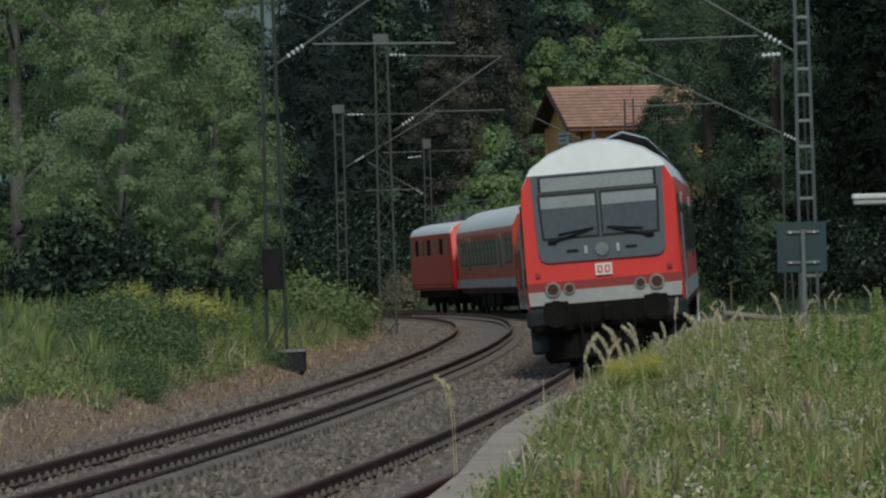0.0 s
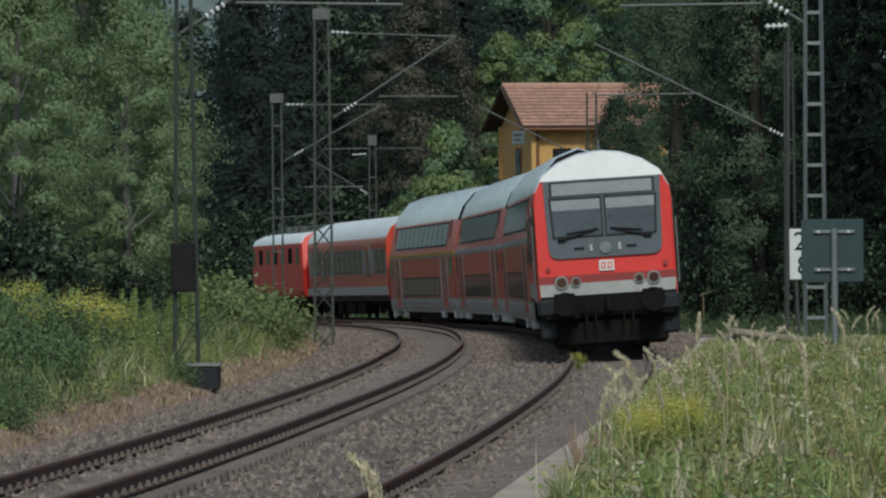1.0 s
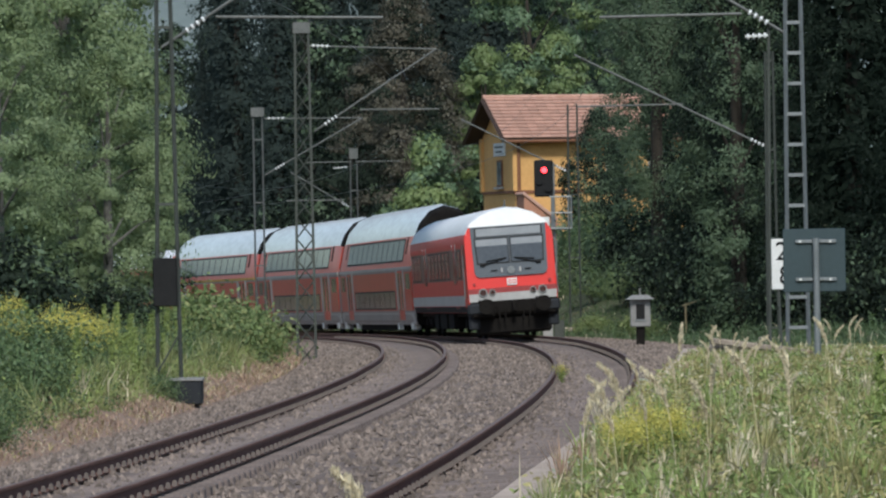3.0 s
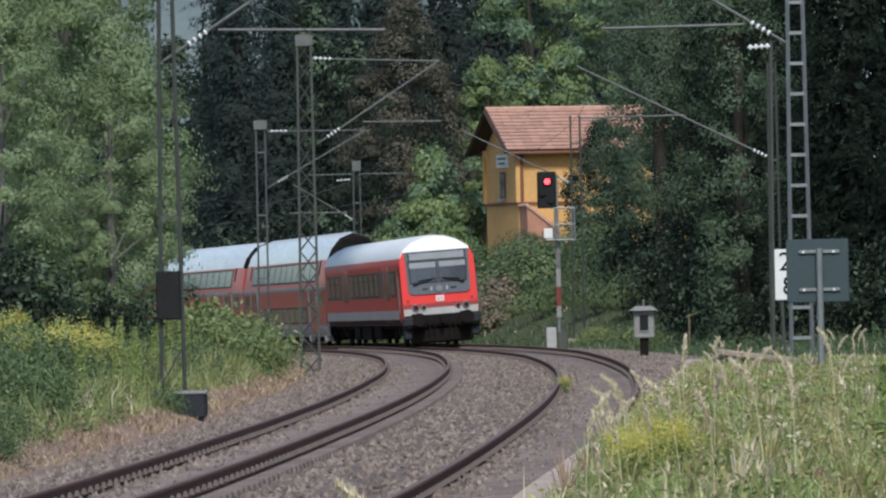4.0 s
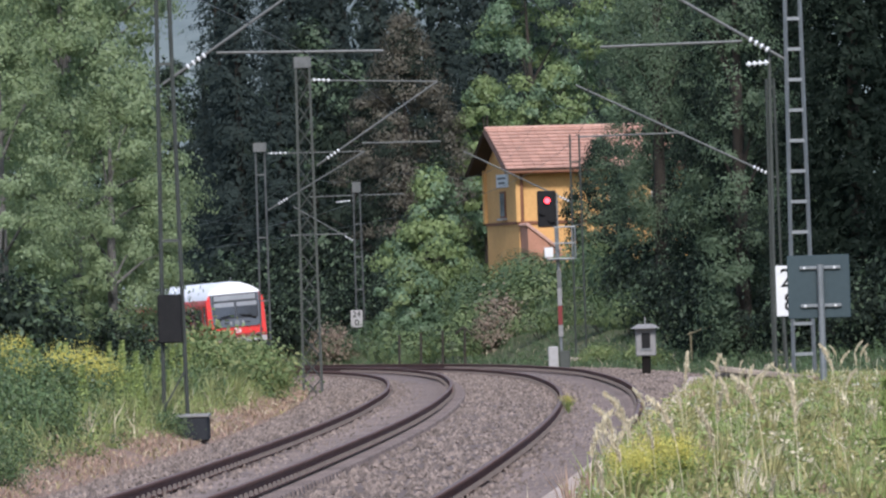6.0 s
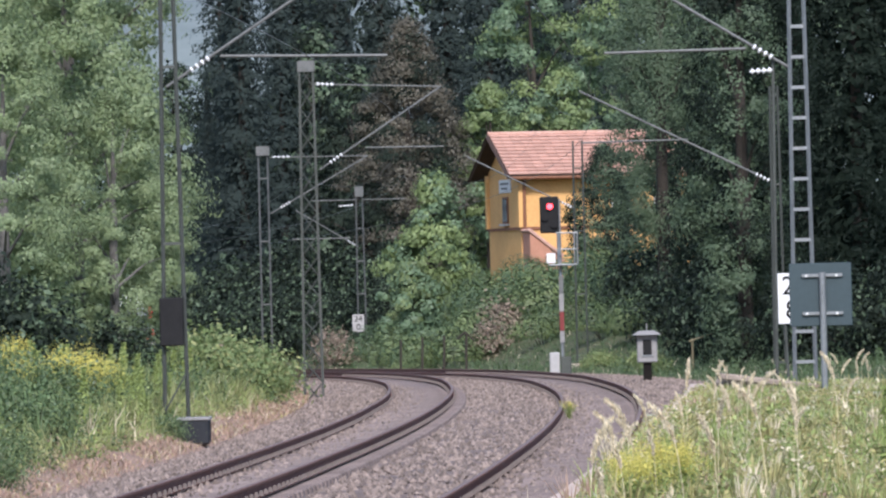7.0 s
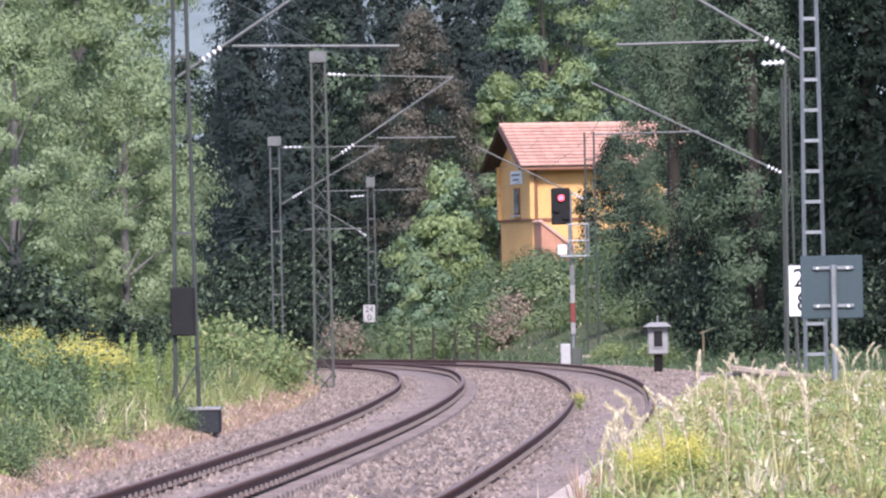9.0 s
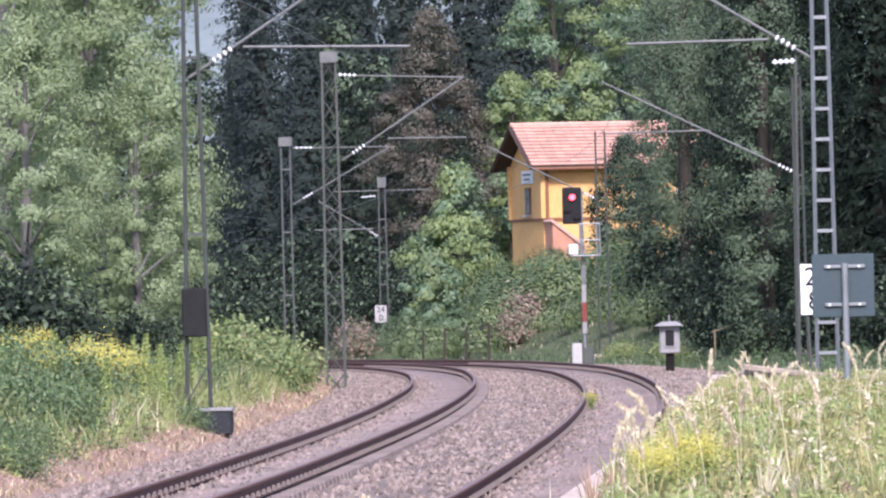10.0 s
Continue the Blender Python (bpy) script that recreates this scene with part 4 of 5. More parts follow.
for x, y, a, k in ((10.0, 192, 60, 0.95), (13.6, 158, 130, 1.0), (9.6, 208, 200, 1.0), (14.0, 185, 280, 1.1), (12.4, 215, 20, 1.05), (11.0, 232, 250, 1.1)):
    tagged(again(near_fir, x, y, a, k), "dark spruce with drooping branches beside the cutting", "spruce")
tagged(at(broadleaf(7, 15, 4.2, 0.6, 210, 190, 0.075, ("birch", "dark"), spread=0.42, droop=0.15), 8.75, 183, 0), "slender leafy tree in front of the spruces", "tree")
tagged(at(broadleaf(8, 17.5, 5.8, 4.2, 230, 230, 0.065, ("birch", "birch"), spread=0.42, droop=0.7, bark=BARK), 8.1, 236, 0), "tall weeping tree with thin grey-green leaves", "tree")
tagged(at(broadleaf(9, 14.5, 8.2, 0.8, 250, 210, 0.1, ("brown", "dark"), spread=0.6), -2.5, 312, 0, 1.0), "reddish-brown broad tree in the wood", "tree")
maple = tagged(at(broadleaf(10, 14.2, 9.5, 1.0, 120, 230, 0.12, ("maple", "light"), spread=0.46), 4.4, 340, 0, 1.22), "full green maple above the house", "tree")
tagged(again(maple, 9.8, 335, 140, 1.2), "full green maple above the house", "tree")
light = tagged(at(broadleaf(11, 9.5, 8.0, 0.5, 105, 210, 0.12, ("light", "maple"), spread=0.42), 1.6, 314, 0, 1.12), "yellow-green young tree behind the house", "tree")
tagged(again(light, 5.6, 318, 90, 1.15), "yellow-green young tree behind the house", "tree")
tagged(at(broadleaf(12, 6.0, 4.6, 0.2, 90, 150, 0.12, ("light", "maple"), spread=0.4), -1.3, 284, 0, 1.25), "bright green bushy tree beside the house", "tree")
tagged(at(broadleaf(13, 4.2, 4.2, 0.1, 80, 150, 0.12, ("maple", "hedge"), spread=0.4), -2.4, 280, 0), "green bushy tree beside the house", "tree")
tagged(at(broadleaf(14, 6.4, 4.2, 0.2, 170, 130, 0.085, ("dark", "birch"), spread=0.45), 7.0, 287, 0), "thin shrubby tree before the house's long wall", "tree")

hedge = tagged(at(vine_mound(20, 4.2, 3.4, 2.6, 7, 850, 0.09, ("vine", "hedge")), -1.4, 251, 0), "overgrown green hedge bush on the bank", "bush")
for x, y, a, k in ((0.6, 258, 60, 1.25), (-3.2, 264, 130, 1.0), (3.3, 259, 290, 1.2), (4.9, 266, 20, 1.1), (1.6, 268, 170, 1.1), (3.4, 247, 30, 0.75), (5.6, 252, 70, 1.1), (6.9, 245, 110, 0.95), (5.8, 236, 190, 0.7), (-2.6, 249, 60, 0.55), (6.9, 229, 250, 0.8)):
    tagged(again(hedge, x, y, a, k), "overgrown green hedge bush on the bank", "bush")
weed = tagged(at(bush(24, 1.7, 1.5, 1.15, 3000, 0.048, ("weed", "hedge")), -7.0, 99, 0), "leafy dark green weed clump in the meadow", "weed clump")
for x, y, a, k in ((-6.75, 104, 60, 0.8), (-7.6, 94, 120, 1.0), (-6.7, 93, 190, 0.7), (-7.9, 98, 230, 1.1), (-6.1, 110, 300, 0.6), (-5.6, 117, 20, 0.6), (-7.4, 108, 80, 0.7), (-8.2, 92, 140, 0.9), (-5.15, 101.6, 200, 0.45), (-6.4, 88, 50, 0.8), (-6.95, 89.5, 170, 0.9), (-6.45, 79, 250, 0.62), (-6.2, 77, 20, 0.5), (-6.35, 82, 110, 0.5), (-6.6, 112, 90, 0.75), (-6.2, 118, 310, 0.8), (-5.7, 124, 150, 0.7)):
    tagged(again(weed, x, y, a, k), "leafy dark green weed clump in the meadow", "weed clump")
tagged(again(hedge, 2.7, 284, 40, 0.85), "overgrown green hedge bush below the house", "bush")
shade = tagged(at(bush(23, 3.6, 3.2, 2.6, 2700, 0.13, ("dark", "birch")), -6.5, 300, 0), "dark undergrowth shrub at the wood's edge, shade put into its leaf colour", "bush")
# the two at y 117-118 are added to stand in for shade under the alders
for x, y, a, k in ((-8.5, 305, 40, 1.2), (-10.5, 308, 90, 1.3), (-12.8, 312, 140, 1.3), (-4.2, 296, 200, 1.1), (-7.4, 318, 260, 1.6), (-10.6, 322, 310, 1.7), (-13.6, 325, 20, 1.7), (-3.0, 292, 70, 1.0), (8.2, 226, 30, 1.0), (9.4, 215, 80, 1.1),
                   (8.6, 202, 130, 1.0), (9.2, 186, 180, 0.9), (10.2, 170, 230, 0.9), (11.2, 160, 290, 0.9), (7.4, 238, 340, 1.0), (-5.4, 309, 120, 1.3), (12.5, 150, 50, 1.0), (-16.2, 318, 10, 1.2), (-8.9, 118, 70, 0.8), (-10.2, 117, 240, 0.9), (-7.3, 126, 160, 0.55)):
    tagged(again(shade, x, y, a, k), "dark undergrowth shrub at the wood's edge, shade put into its leaf colour", "bush")
pink = tagged(at(bush(21, 1.9, 1.6, 1.7, 2600, 0.1, ("pink", "vine")), 1.7, 255.4, 0, 1.1), "bush with withered pinkish blossom on the bank", "bush")
tagged(again(pink, 1.15, 252.4, 100, 0.85), "bush with withered pinkish blossom on the bank", "bush")
for x, y, a, k in ((-5.9, 284, 10, 0.9), (-6.4, 288, 70, 1.0)):
    tagged(again(pink, x, y, a, k), "withered straw-brown bush beside the line", "bush")
low = tagged(at(bush(22, 2.0, 1.6, 1.0, 2600, 0.075, ("light", "meadow")), -5.05, 138, 0), "leafy green bush beside the ballast", "bush")
for x, y, a, k in ((-5.9, 135, 50, 1.0), (-5.75, 147, 100, 1.1), (-6.55, 97, 200, 0.62), (-6.9, 93, 40, 0.5), (-8.4, 104, 300, 0.7), (-5.5, 152, 10, 1.1), (-6.6, 150, 70, 1.3),
                   (6.2, 192, 300, 0.6), (6.3, 206, 80, 0.7), (5.0, 215, 140, 0.7)):
    tagged(again(low, x, y, a, k), "leafy green bush beside the line", "bush")


# ---- grasses ----
def blades(name, s0, s1, o0, o1, n, h0, h1, width, kinds, share, base, label, seed, lean=0.25, cond=None, fade=None):
    r = np.random.RandomState(seed)
    s = s0 + (s1 - s0) * r.rand(n)
    o = o0 + (o1 - o0) * r.rand(n)
    if cond:
        k = cond(s, o, r)
        s, o = s[k], o[k]
    n = len(s)
    p = beside(s, o, base(s, o))
    # patches: taller and shorter stands
    patch = 0.75 + 0.35 * np.sin(s * 0.9 + 2 * np.sin(o * 1.1)) * np.cos(o * 1.7 + s * 0.35)
    h = (h0 + (h1 - h0) * r.rand(n) ** 1.5) * patch * (fade(s) if fade else 1.0)
    a = r.uniform(0, 6.28, n)
    d = np.stack([np.cos(a) * lean * r.rand(n), np.sin(a) * lean * r.rand(n), np.ones(n)], 1)
    b = np.stack([np.sin(a * 3), np.cos(a * 3), np.zeros(n)], 1) * (width * r.uniform(0.6, 1.4, n))[:, None]
    mid = p + d * (h * 0.55)[:, None]
    tip = p + d * h[:, None] + np.stack([np.cos(a), np.sin(a), -0.3 * np.ones(n)], 1) * (h * lean * 0.8)[:, None]
    v = np.stack([p - b * 0.4, mid - b, tip, mid + b], 1)
    idx = r.choice(len(kinds), n, p=share)
    ob = new(name, quads_mesh(name, v, [LEAF[k] for k in kinds], idx))
    return tagged(ob, label, "grass", kind="stuff")


trodden = lambda s: np.interp(s, [20, 38, 62], [1.0, 0.7, 0.2])
top = lambda s, o: np.interp(o, [1.95, 3.2, 11, 13], [0.79, 0.79, 0.84, -0.2])
edge = lambda s, o, r: (o > np.interp(s, [4, 20, 34], [2.06, 1.9, 1.64]) + setback(s) + 0.3 * r.rand(len(o)) ** 2) & (o < np.interp(s, [-5, 20, 62], [9, 7, 8.5]))
blades("platform_grass", -8, 62, 1.6, 9, 105000, 0.06, 0.24, 0.006, ("grass", "herb", "straw"), (0.52, 0.27, 0.21), top, "dense green and straw-coloured grass on the platform", 31, cond=edge, fade=trodden)
blades("platform_herbs", -8, 62, 1.8, 9, 26000, 0.08, 0.28, 0.013, ("herb", "grass", "straw"), (0.64, 0.32, 0.04), top, "leafy herbs among the platform grass", 32, 0.5, cond=edge, fade=trodden)
blades("tall_dry_grass", -2, 62, 2.1, 9.0, 1500, 0.2, 0.55, 0.004, ("straw", "grass"), (0.8, 0.2), top, "tall pale dry grass stems on the platform", 33, 0.35, cond=edge, fade=trodden)
blades("far_platform_grass", 40, 62, 1.9, 9, 10000, 0.05, 0.2, 0.007, ("grass", "herb", "straw"), (0.5, 0.36, 0.14), top, "low grass at the end of the platform", 39, 0.35, cond=edge)
gz = lambda s, o: ground_z(s, o)
blades("meadow_grass", 50, 160, -22, -7.3, 80000, 0.25, 0.85, 0.01, ("meadow", "herb", "straw"), (0.66, 0.29, 0.05), gz, "tall meadow grass beside the line", 34)
blades("meadow_herbs", 50, 160, -22, -7.5, 20000, 0.2, 0.8, 0.024, ("herb", "meadow"), (0.6, 0.4), gz, "leafy weeds in the meadow", 35, 0.6)
blades("verge_grass", 25, 170, -8.1, -6.75, 30000, 0.05, 0.24, 0.009, ("dead", "straw", "grass"), (0.74, 0.1, 0.16), lambda s, o: ground_z(s, o) + 0.08, "short dead grass on the verge", 36, 0.6)
blades("bank_grass", 62, 290, 4.0, 16, 40000, 0.15, 0.55, 0.014, ("bank", "vine", "straw"), (0.68, 0.29, 0.03), gz, "rough grass on the bank", 37, 0.4)
blades("lineside_grass", 160, 340, -20, -7.6, 14000, 0.2, 0.6, 0.02, ("grass", "straw"), (0.7, 0.3), gz, "rough grass beside the line", 38, 0.4)


def leafage(name, s0, s1, o0, o1, n, h, size, kinds, share, base, label, seed, cond=None, fade=None):
    """Small leaves of low plants, in tufts."""
    r = np.random.RandomState(seed)
    k = n // 40
    s, o = s0 + (s1 - s0) * r.rand(k), o0 + (o1 - o0) * r.rand(k)
    if cond:
        q = cond(s, o, r)
        s, o = s[q], o[q]
    k = len(s)
    c = beside(s, o, base(s, o))
    hh = h * r.uniform(0.4, 1.1, k) * (fade(s) if fade else 1.0)
    t = r.rand(k, 40)
    p = c[:, None] + np.stack([r.normal(size=(k, 40)) * 0.07 * h / 0.4, r.normal(size=(k, 40)) * 0.07 * h / 0.4, t * hh[:, None]], -1)
    idx = np.repeat(r.choice(len(kinds), k, p=share), 40)
    ob = new(name, quads_mesh(name, leaves(p.reshape(-1, 3), size, r, flat=0.3, long=2.0), [LEAF[q] for q in kinds], idx))
    return tagged(ob, label, "plants", kind="stuff")


leafage("platform_plants", -8, 62, 1.7, 9, 90000, 0.3, 0.022, ("herb", "grass", "straw", "pale"), (0.42, 0.45, 0.1, 0.03), top, "low leafy plants covering the platform", 51, edge, trodden)
leafage("meadow_plants", 50, 165, -22, -7.8, 70000, 0.62, 0.04, ("herb", "meadow", "hedge", "pale"), (0.36, 0.44, 0.18, 0.02), gz, "leafy meadow plants and wildflowers", 52)
leafage("meadow_edge_plants", 50, 150, -9.6, -7.25, 36000, 0.5, 0.036, ("herb", "meadow", "weed", "dead"), (0.34, 0.3, 0.31, 0.05), gz, "leafy plants along the edge of the meadow", 54)
leafage("bank_plants", 63, 280, 4.2, 14, 36000, 0.5, 0.05, ("bank", "vine", "weed"), (0.5, 0.3, 0.2), gz, "leafy plants on the bank", 53)


def tufts(name, s0, s1, o0, o1, n, per, h0, h1, width, kinds, share, base, label, seed, cond=None, fade=None):
    """Grass tufts: blades fanning out of one root, each tuft of one colour and height."""
    r = np.random.RandomState(seed)
    s, o = s0 + (s1 - s0) * r.rand(n), o0 + (o1 - o0) * r.rand(n)
    if cond:
        q = cond(s, o, r)
        s, o = s[q], o[q]
    n = len(s)
    c = np.repeat(beside(s, o, base(s, o)), per, 0)
    h = np.repeat((h0 + (h1 - h0) * r.rand(n) ** 1.6) * (fade(s) if fade else 1.0), per) * r.uniform(0.55, 1.1, n * per)
    a, fan = r.uniform(0, 6.28, n * per), r.rand(n * per) ** 0.7 * 0.55
    out = np.stack([np.cos(a), np.sin(a), np.zeros(n * per)], 1)
    p = c + out * (0.04 * r.rand(n * per))[:, None]
    mid = p + (out * (fan * 0.45)[:, None] + [0, 0, 0.6]) * h[:, None]
    tip = p + (out * (fan * 1.15)[:, None] + [0, 0, 1]) * h[:, None] - [0, 0, 0.25] * (h * fan ** 2)[:, None]
    b = np.stack([-np.sin(a), np.cos(a), np.zeros(n * per)], 1) * (width * r.uniform(0.6, 1.4, n * per))[:, None]
    idx = np.repeat(r.choice(len(kinds), n, p=share), per)
    ob = new(name, quads_mesh(name, np.stack([p - b * 0.5, mid - b, tip, mid + b], 1), [LEAF[k] for k in kinds], idx))
    return tagged(ob, label, "grass", kind="stuff")


tufts("platform_tufts", -6, 62, 1.9, 9, 2600, 24, 0.12, 0.36, 0.005, ("herb", "grass", "straw", "meadow", "dead"), (0.38, 0.33, 0.1, 0.14, 0.05), top, "uneven tufts of green and withered grass on the platform", 71, edge, trodden)
tufts("meadow_tufts", 60, 150, -16, -7.7, 1500, 26, 0.35, 0.95, 0.012, ("meadow", "herb", "weed", "straw"), (0.42, 0.3, 0.24, 0.04), gz, "tall tufts of grass and weeds in the meadow", 72)


def tall_herb(seed, h):
    """An upright leafy stem, not yet in flower."""
    r = np.random.RandomState(seed)
    ob = new("tall_herb")
    bm = bmesh.new()
    lean = r.normal(size=2) * 0.06
    bm_rod(bm, (0, 0, -0.02), (lean[0] * h, lean[1] * h, h), 0.006, 0.003, 4, False)
    part("stem", bm, LEAF["herb"], ob)
    t = 0.12 + 0.88 * r.rand(220)
    a = r.uniform(0, 6.28, 220)
    w = 0.075 * (1.15 - t)
    p = np.stack([lean[0] * h * t + np.cos(a) * w, lean[1] * h * t + np.sin(a) * w, h * t], 1)
    part("foliage", quads_mesh("foliage", leaves(p, 0.024, r, flat=-0.3, long=2.8), [LEAF["herb"]]), None, ob)
    return ob


def stalk(seed, h, head):
    """One dry grass stem with a nodding plume."""
    r = np.random.RandomState(seed)
    ob = new("dry_grass_stalk")
    bend = r.uniform(0.02, 0.2)
    pts = [(bend * h * t ** 2.2, 0, h * (t - 0.12 * bend * t ** 3)) for t in (0, 0.3, 0.55, 0.75, 0.9, 1.0)]
    bm = bmesh.new()
    for a, b in zip(pts, pts[1:]):
        bm_rod(bm, a, b, 0.002, 0.0016, 4, False)
    part("stem", bm, LEAF["straw"], ob)
    n = 260
    t = r.rand(n)
    c = np.array(pts[-1])
    d = np.array((0.12 + bend, 0, 0.9))
    d /= np.linalg.norm(d)
    w = 0.009 * np.sin(np.pi * np.clip(t, 0.05, 0.97)) ** 0.6
    p = c + d * (t * head)[:, None] + np.stack([t ** 2 * head * 0.4, 0 * t, -t ** 3 * head * 0.1], 1) + r.normal(size=(n, 3)) * w[:, None]
    part("plume", quads_mesh("plume", leaves(p, 0.0085, r, flat=-1.0, up=-3.2, long=4.0), [LEAF["straw"]]), None, ob, "pale feathery seed head")
    return ob


def goldenrod(seed, h):
    r = np.random.RandomState(seed)
    ob = new("goldenrod")
    bm = bmesh.new()
    tips = [(r.normal() * 0.12, r.normal() * 0.12, h * r.uniform(0.7, 1.0)) for _ in range(13)]
    for q in tips:
        bm_rod(bm, (q[0] * 0.3, q[1] * 0.3, -0.02), q, 0.006, 0.004, 4, False)
    part("stem", bm, LEAF["herb"], ob)
    p = np.concatenate([np.array(q) * [1, 1, 1] + r.normal(size=(230, 3)) * [0.05, 0.05, 0.075] for q in tips])
    part("blossom", quads_mesh("blossom", leaves(p, 0.0115, r, flat=0.4), [LEAF["gold"]]), None, ob, "yellow flower plumes")
    t = r.rand(320)
    k = r.randint(0, 13, 320)
    p = np.array(tips)[k] * (0.25 + 0.6 * t)[:, None] + r.normal(size=(320, 3)) * 0.045
    part("foliage", quads_mesh("foliage", leaves(p, 0.03, r, long=2.8), [LEAF["herb"]]), None, ob)
    return ob


def put(ob, s, o, z, turn, scale=1.0):
    ob.matrix_basis = Matrix.Translation(beside(s, o, z)) @ Matrix.Rotation(radians(turn), 4, "Z")
    ob.scale = (scale,) * 3
    return ob


STALKS = [tagged(stalk(41, 0.5, 0.24), "tall pale dry grass stalk with a feathery plume", "grass stalk", group="dry grass stalks"),
          tagged(stalk(42, 0.58, 0.22), "tall pale dry grass stalk with a feathery plume", "grass stalk", group="dry grass stalks"),
          tagged(stalk(43, 0.42, 0.2), "tall pale dry grass stalk with a feathery plume", "grass stalk", group="dry grass stalks")]
_r = np.random.RandomState(44)
for i in range(38):
    s = 9 + 50 * _r.rand()
    o = 2.15 + setback(s) + np.interp(s, [8, 30, 60], [1.5, 2.2, 3.2]) * _r.rand() ** 1.3
    src = STALKS[i % 3]
    ob = src if i < 3 else copy_thing(src, Matrix.Identity(4))
    put(ob, s, o, 0.77, _r.uniform(0, 360), _r.uniform(0.7, 1.15) * (0.75 if s > 35 else 1.0))
HERB = tagged(tall_herb(61, 0.7), "upright bright green leafy herb", "plant", group="tall herbs")
put(HERB, 30, 5.0, 0.77, 0)
for i in range(48):
    s = 12 + 42 * _r.rand()
    x0 = np.interp(s, [12, 58], [3.3, 4.2])
    o = x0 + 0.4 + 1.4 * _r.rand() if i < 30 else 2.6 + 3 * _r.rand()
    q = beside(s, o)
    tall = i < 30 and q[0] / q[1] > 0.066      # low in front of the broken kerb
    put(copy_thing(HERB, Matrix.Identity(4)), s, o, 0.77, _r.uniform(0, 360), _r.uniform(0.7, 1.15) if tall else 0.42)
rod = tagged(goldenrod(45, 0.62), "yellow flowering goldenrod clump", "goldenrod", group="goldenrods")
put(rod, 15, 2.75, 0.77, 0, 0.6)
for s, o, k in ((16.0, 2.62, 0.6), (17.2, 2.9, 0.62), (18.2, 2.66, 0.6)):
    put(copy_thing(rod, Matrix.Identity(4)), s, o, 0.77, s * 40, k)
for i in range(12):
    s, o = locate(-6.5 - 2.4 * _r.rand(), 97 + 16 * _r.rand())
    put(copy_thing(rod, Matrix.Identity(4)), s, o, float(ground_z(s, o)), _r.uniform(0, 360), _r.uniform(1.15, 1.8))
for i in range(60):
    s, o = locate(-5.6 - 3.2 * _r.rand(), 95 + 32 * _r.rand())
    if o < -8.0:
        put(copy_thing(HERB, Matrix.Identity(4)), s, o, float(ground_z(s, o)), _r.uniform(0, 360), _r.uniform(1.1, 1.7))
put(copy_thing(rod, Matrix.Identity(4)), 91, -0.6, -0.25, 30, 0.5)


for i in range(16):
    s, o = 46 + 13 * _r.rand(), 3.7 + 2.0 * _r.rand()
    put(copy_thing(STALKS[i % 3], Matrix.Identity(4)), s, o, 0.77, _r.uniform(0, 360), _r.uniform(0.6, 0.95))
for s, o, k in ((0.5, 2.8, 0.95), (0.8, 2.78, 0.9), (17.0, 2.46, 0.9), (17.5, 2.52, 1.0), (18.2, 2.5, 0.8)):
    put(copy_thing(STALKS[2], Matrix.Identity(4)), s, o, 0.77, 200 + 40 * s, k * 1.2)


# ---- far hill ----
def far_hill():
    r = np.random.RandomState(9)
    xs = np.linspace(-900, 900, 90)
    v, f = [], []
    for j, (y, k) in enumerate(((1300, 0.0), (1400, 0.55), (1500, 0.85), (1600, 1.0), (1750, 0.9))):
        for i, x in enumerate(xs):
            v.append((x, y, -40 + k * (124 + 14 * math.sin(x * 0.006 + 1) + 6 * math.sin(x * 0.021)) + r.uniform(-1.5, 1.5)))
    for j in range(4):
        for i in range(89):
            a = j * 90 + i
            f.append((a, a + 1, a + 91, a + 90))
    # haze over the hill is painted into its blue-grey colour
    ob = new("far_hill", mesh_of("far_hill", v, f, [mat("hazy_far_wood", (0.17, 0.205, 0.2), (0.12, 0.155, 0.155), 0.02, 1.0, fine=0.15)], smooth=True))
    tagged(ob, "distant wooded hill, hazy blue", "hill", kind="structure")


far_hill()


# ---- masts and overhead line ----
def insulator(parent, a, b, n=4):
    bm = bmesh.new()
    a, b = Vector(a), Vector(b)
    bm_rod(bm, a, b, 0.02)
    for i in range(n):
        c = a.lerp(b, (i + 0.5) / n)
        d = (b - a).normalized() * 0.022
        bm_rod(bm, c - d, c + d, 0.055, 0.042, 10)
    part("insulator", bm, PORCELAIN, parent, "string of white insulator discs")


def rung_mast(x, y, z0, w0, w1, height, step, material, label, rung=0.05, foot=True):
    m = tagged(new("catenary_mast"), label, "catenary mast")
    for s in (-1, 1):
        bm = bmesh.new()
        a, b = Vector((x + s * w0 / 2, y, z0)), Vector((x + s * w1 / 2, y, z0 + height))
        for d in (-0.05, 0.05):
            bm_rod(bm, a + Vector((0, d, 0)), b + Vector((0, d, 0)), 0.035, seg=4)
        part("leg", bm, material, m)
    z = 0.35
    while z < height:
        w = w0 + (w1 - w0) * z / height
        box_part("batten", (x, y - 0.06, z0 + z), (w, 0.015, rung), material, m)
        z += step
    if foot:
        box_part("foot", (x, y, z0 - 0.05), (w0 + 0.5, 0.7, 0.3), CONCRETE, m, "concrete foot", 0.03)
    return m


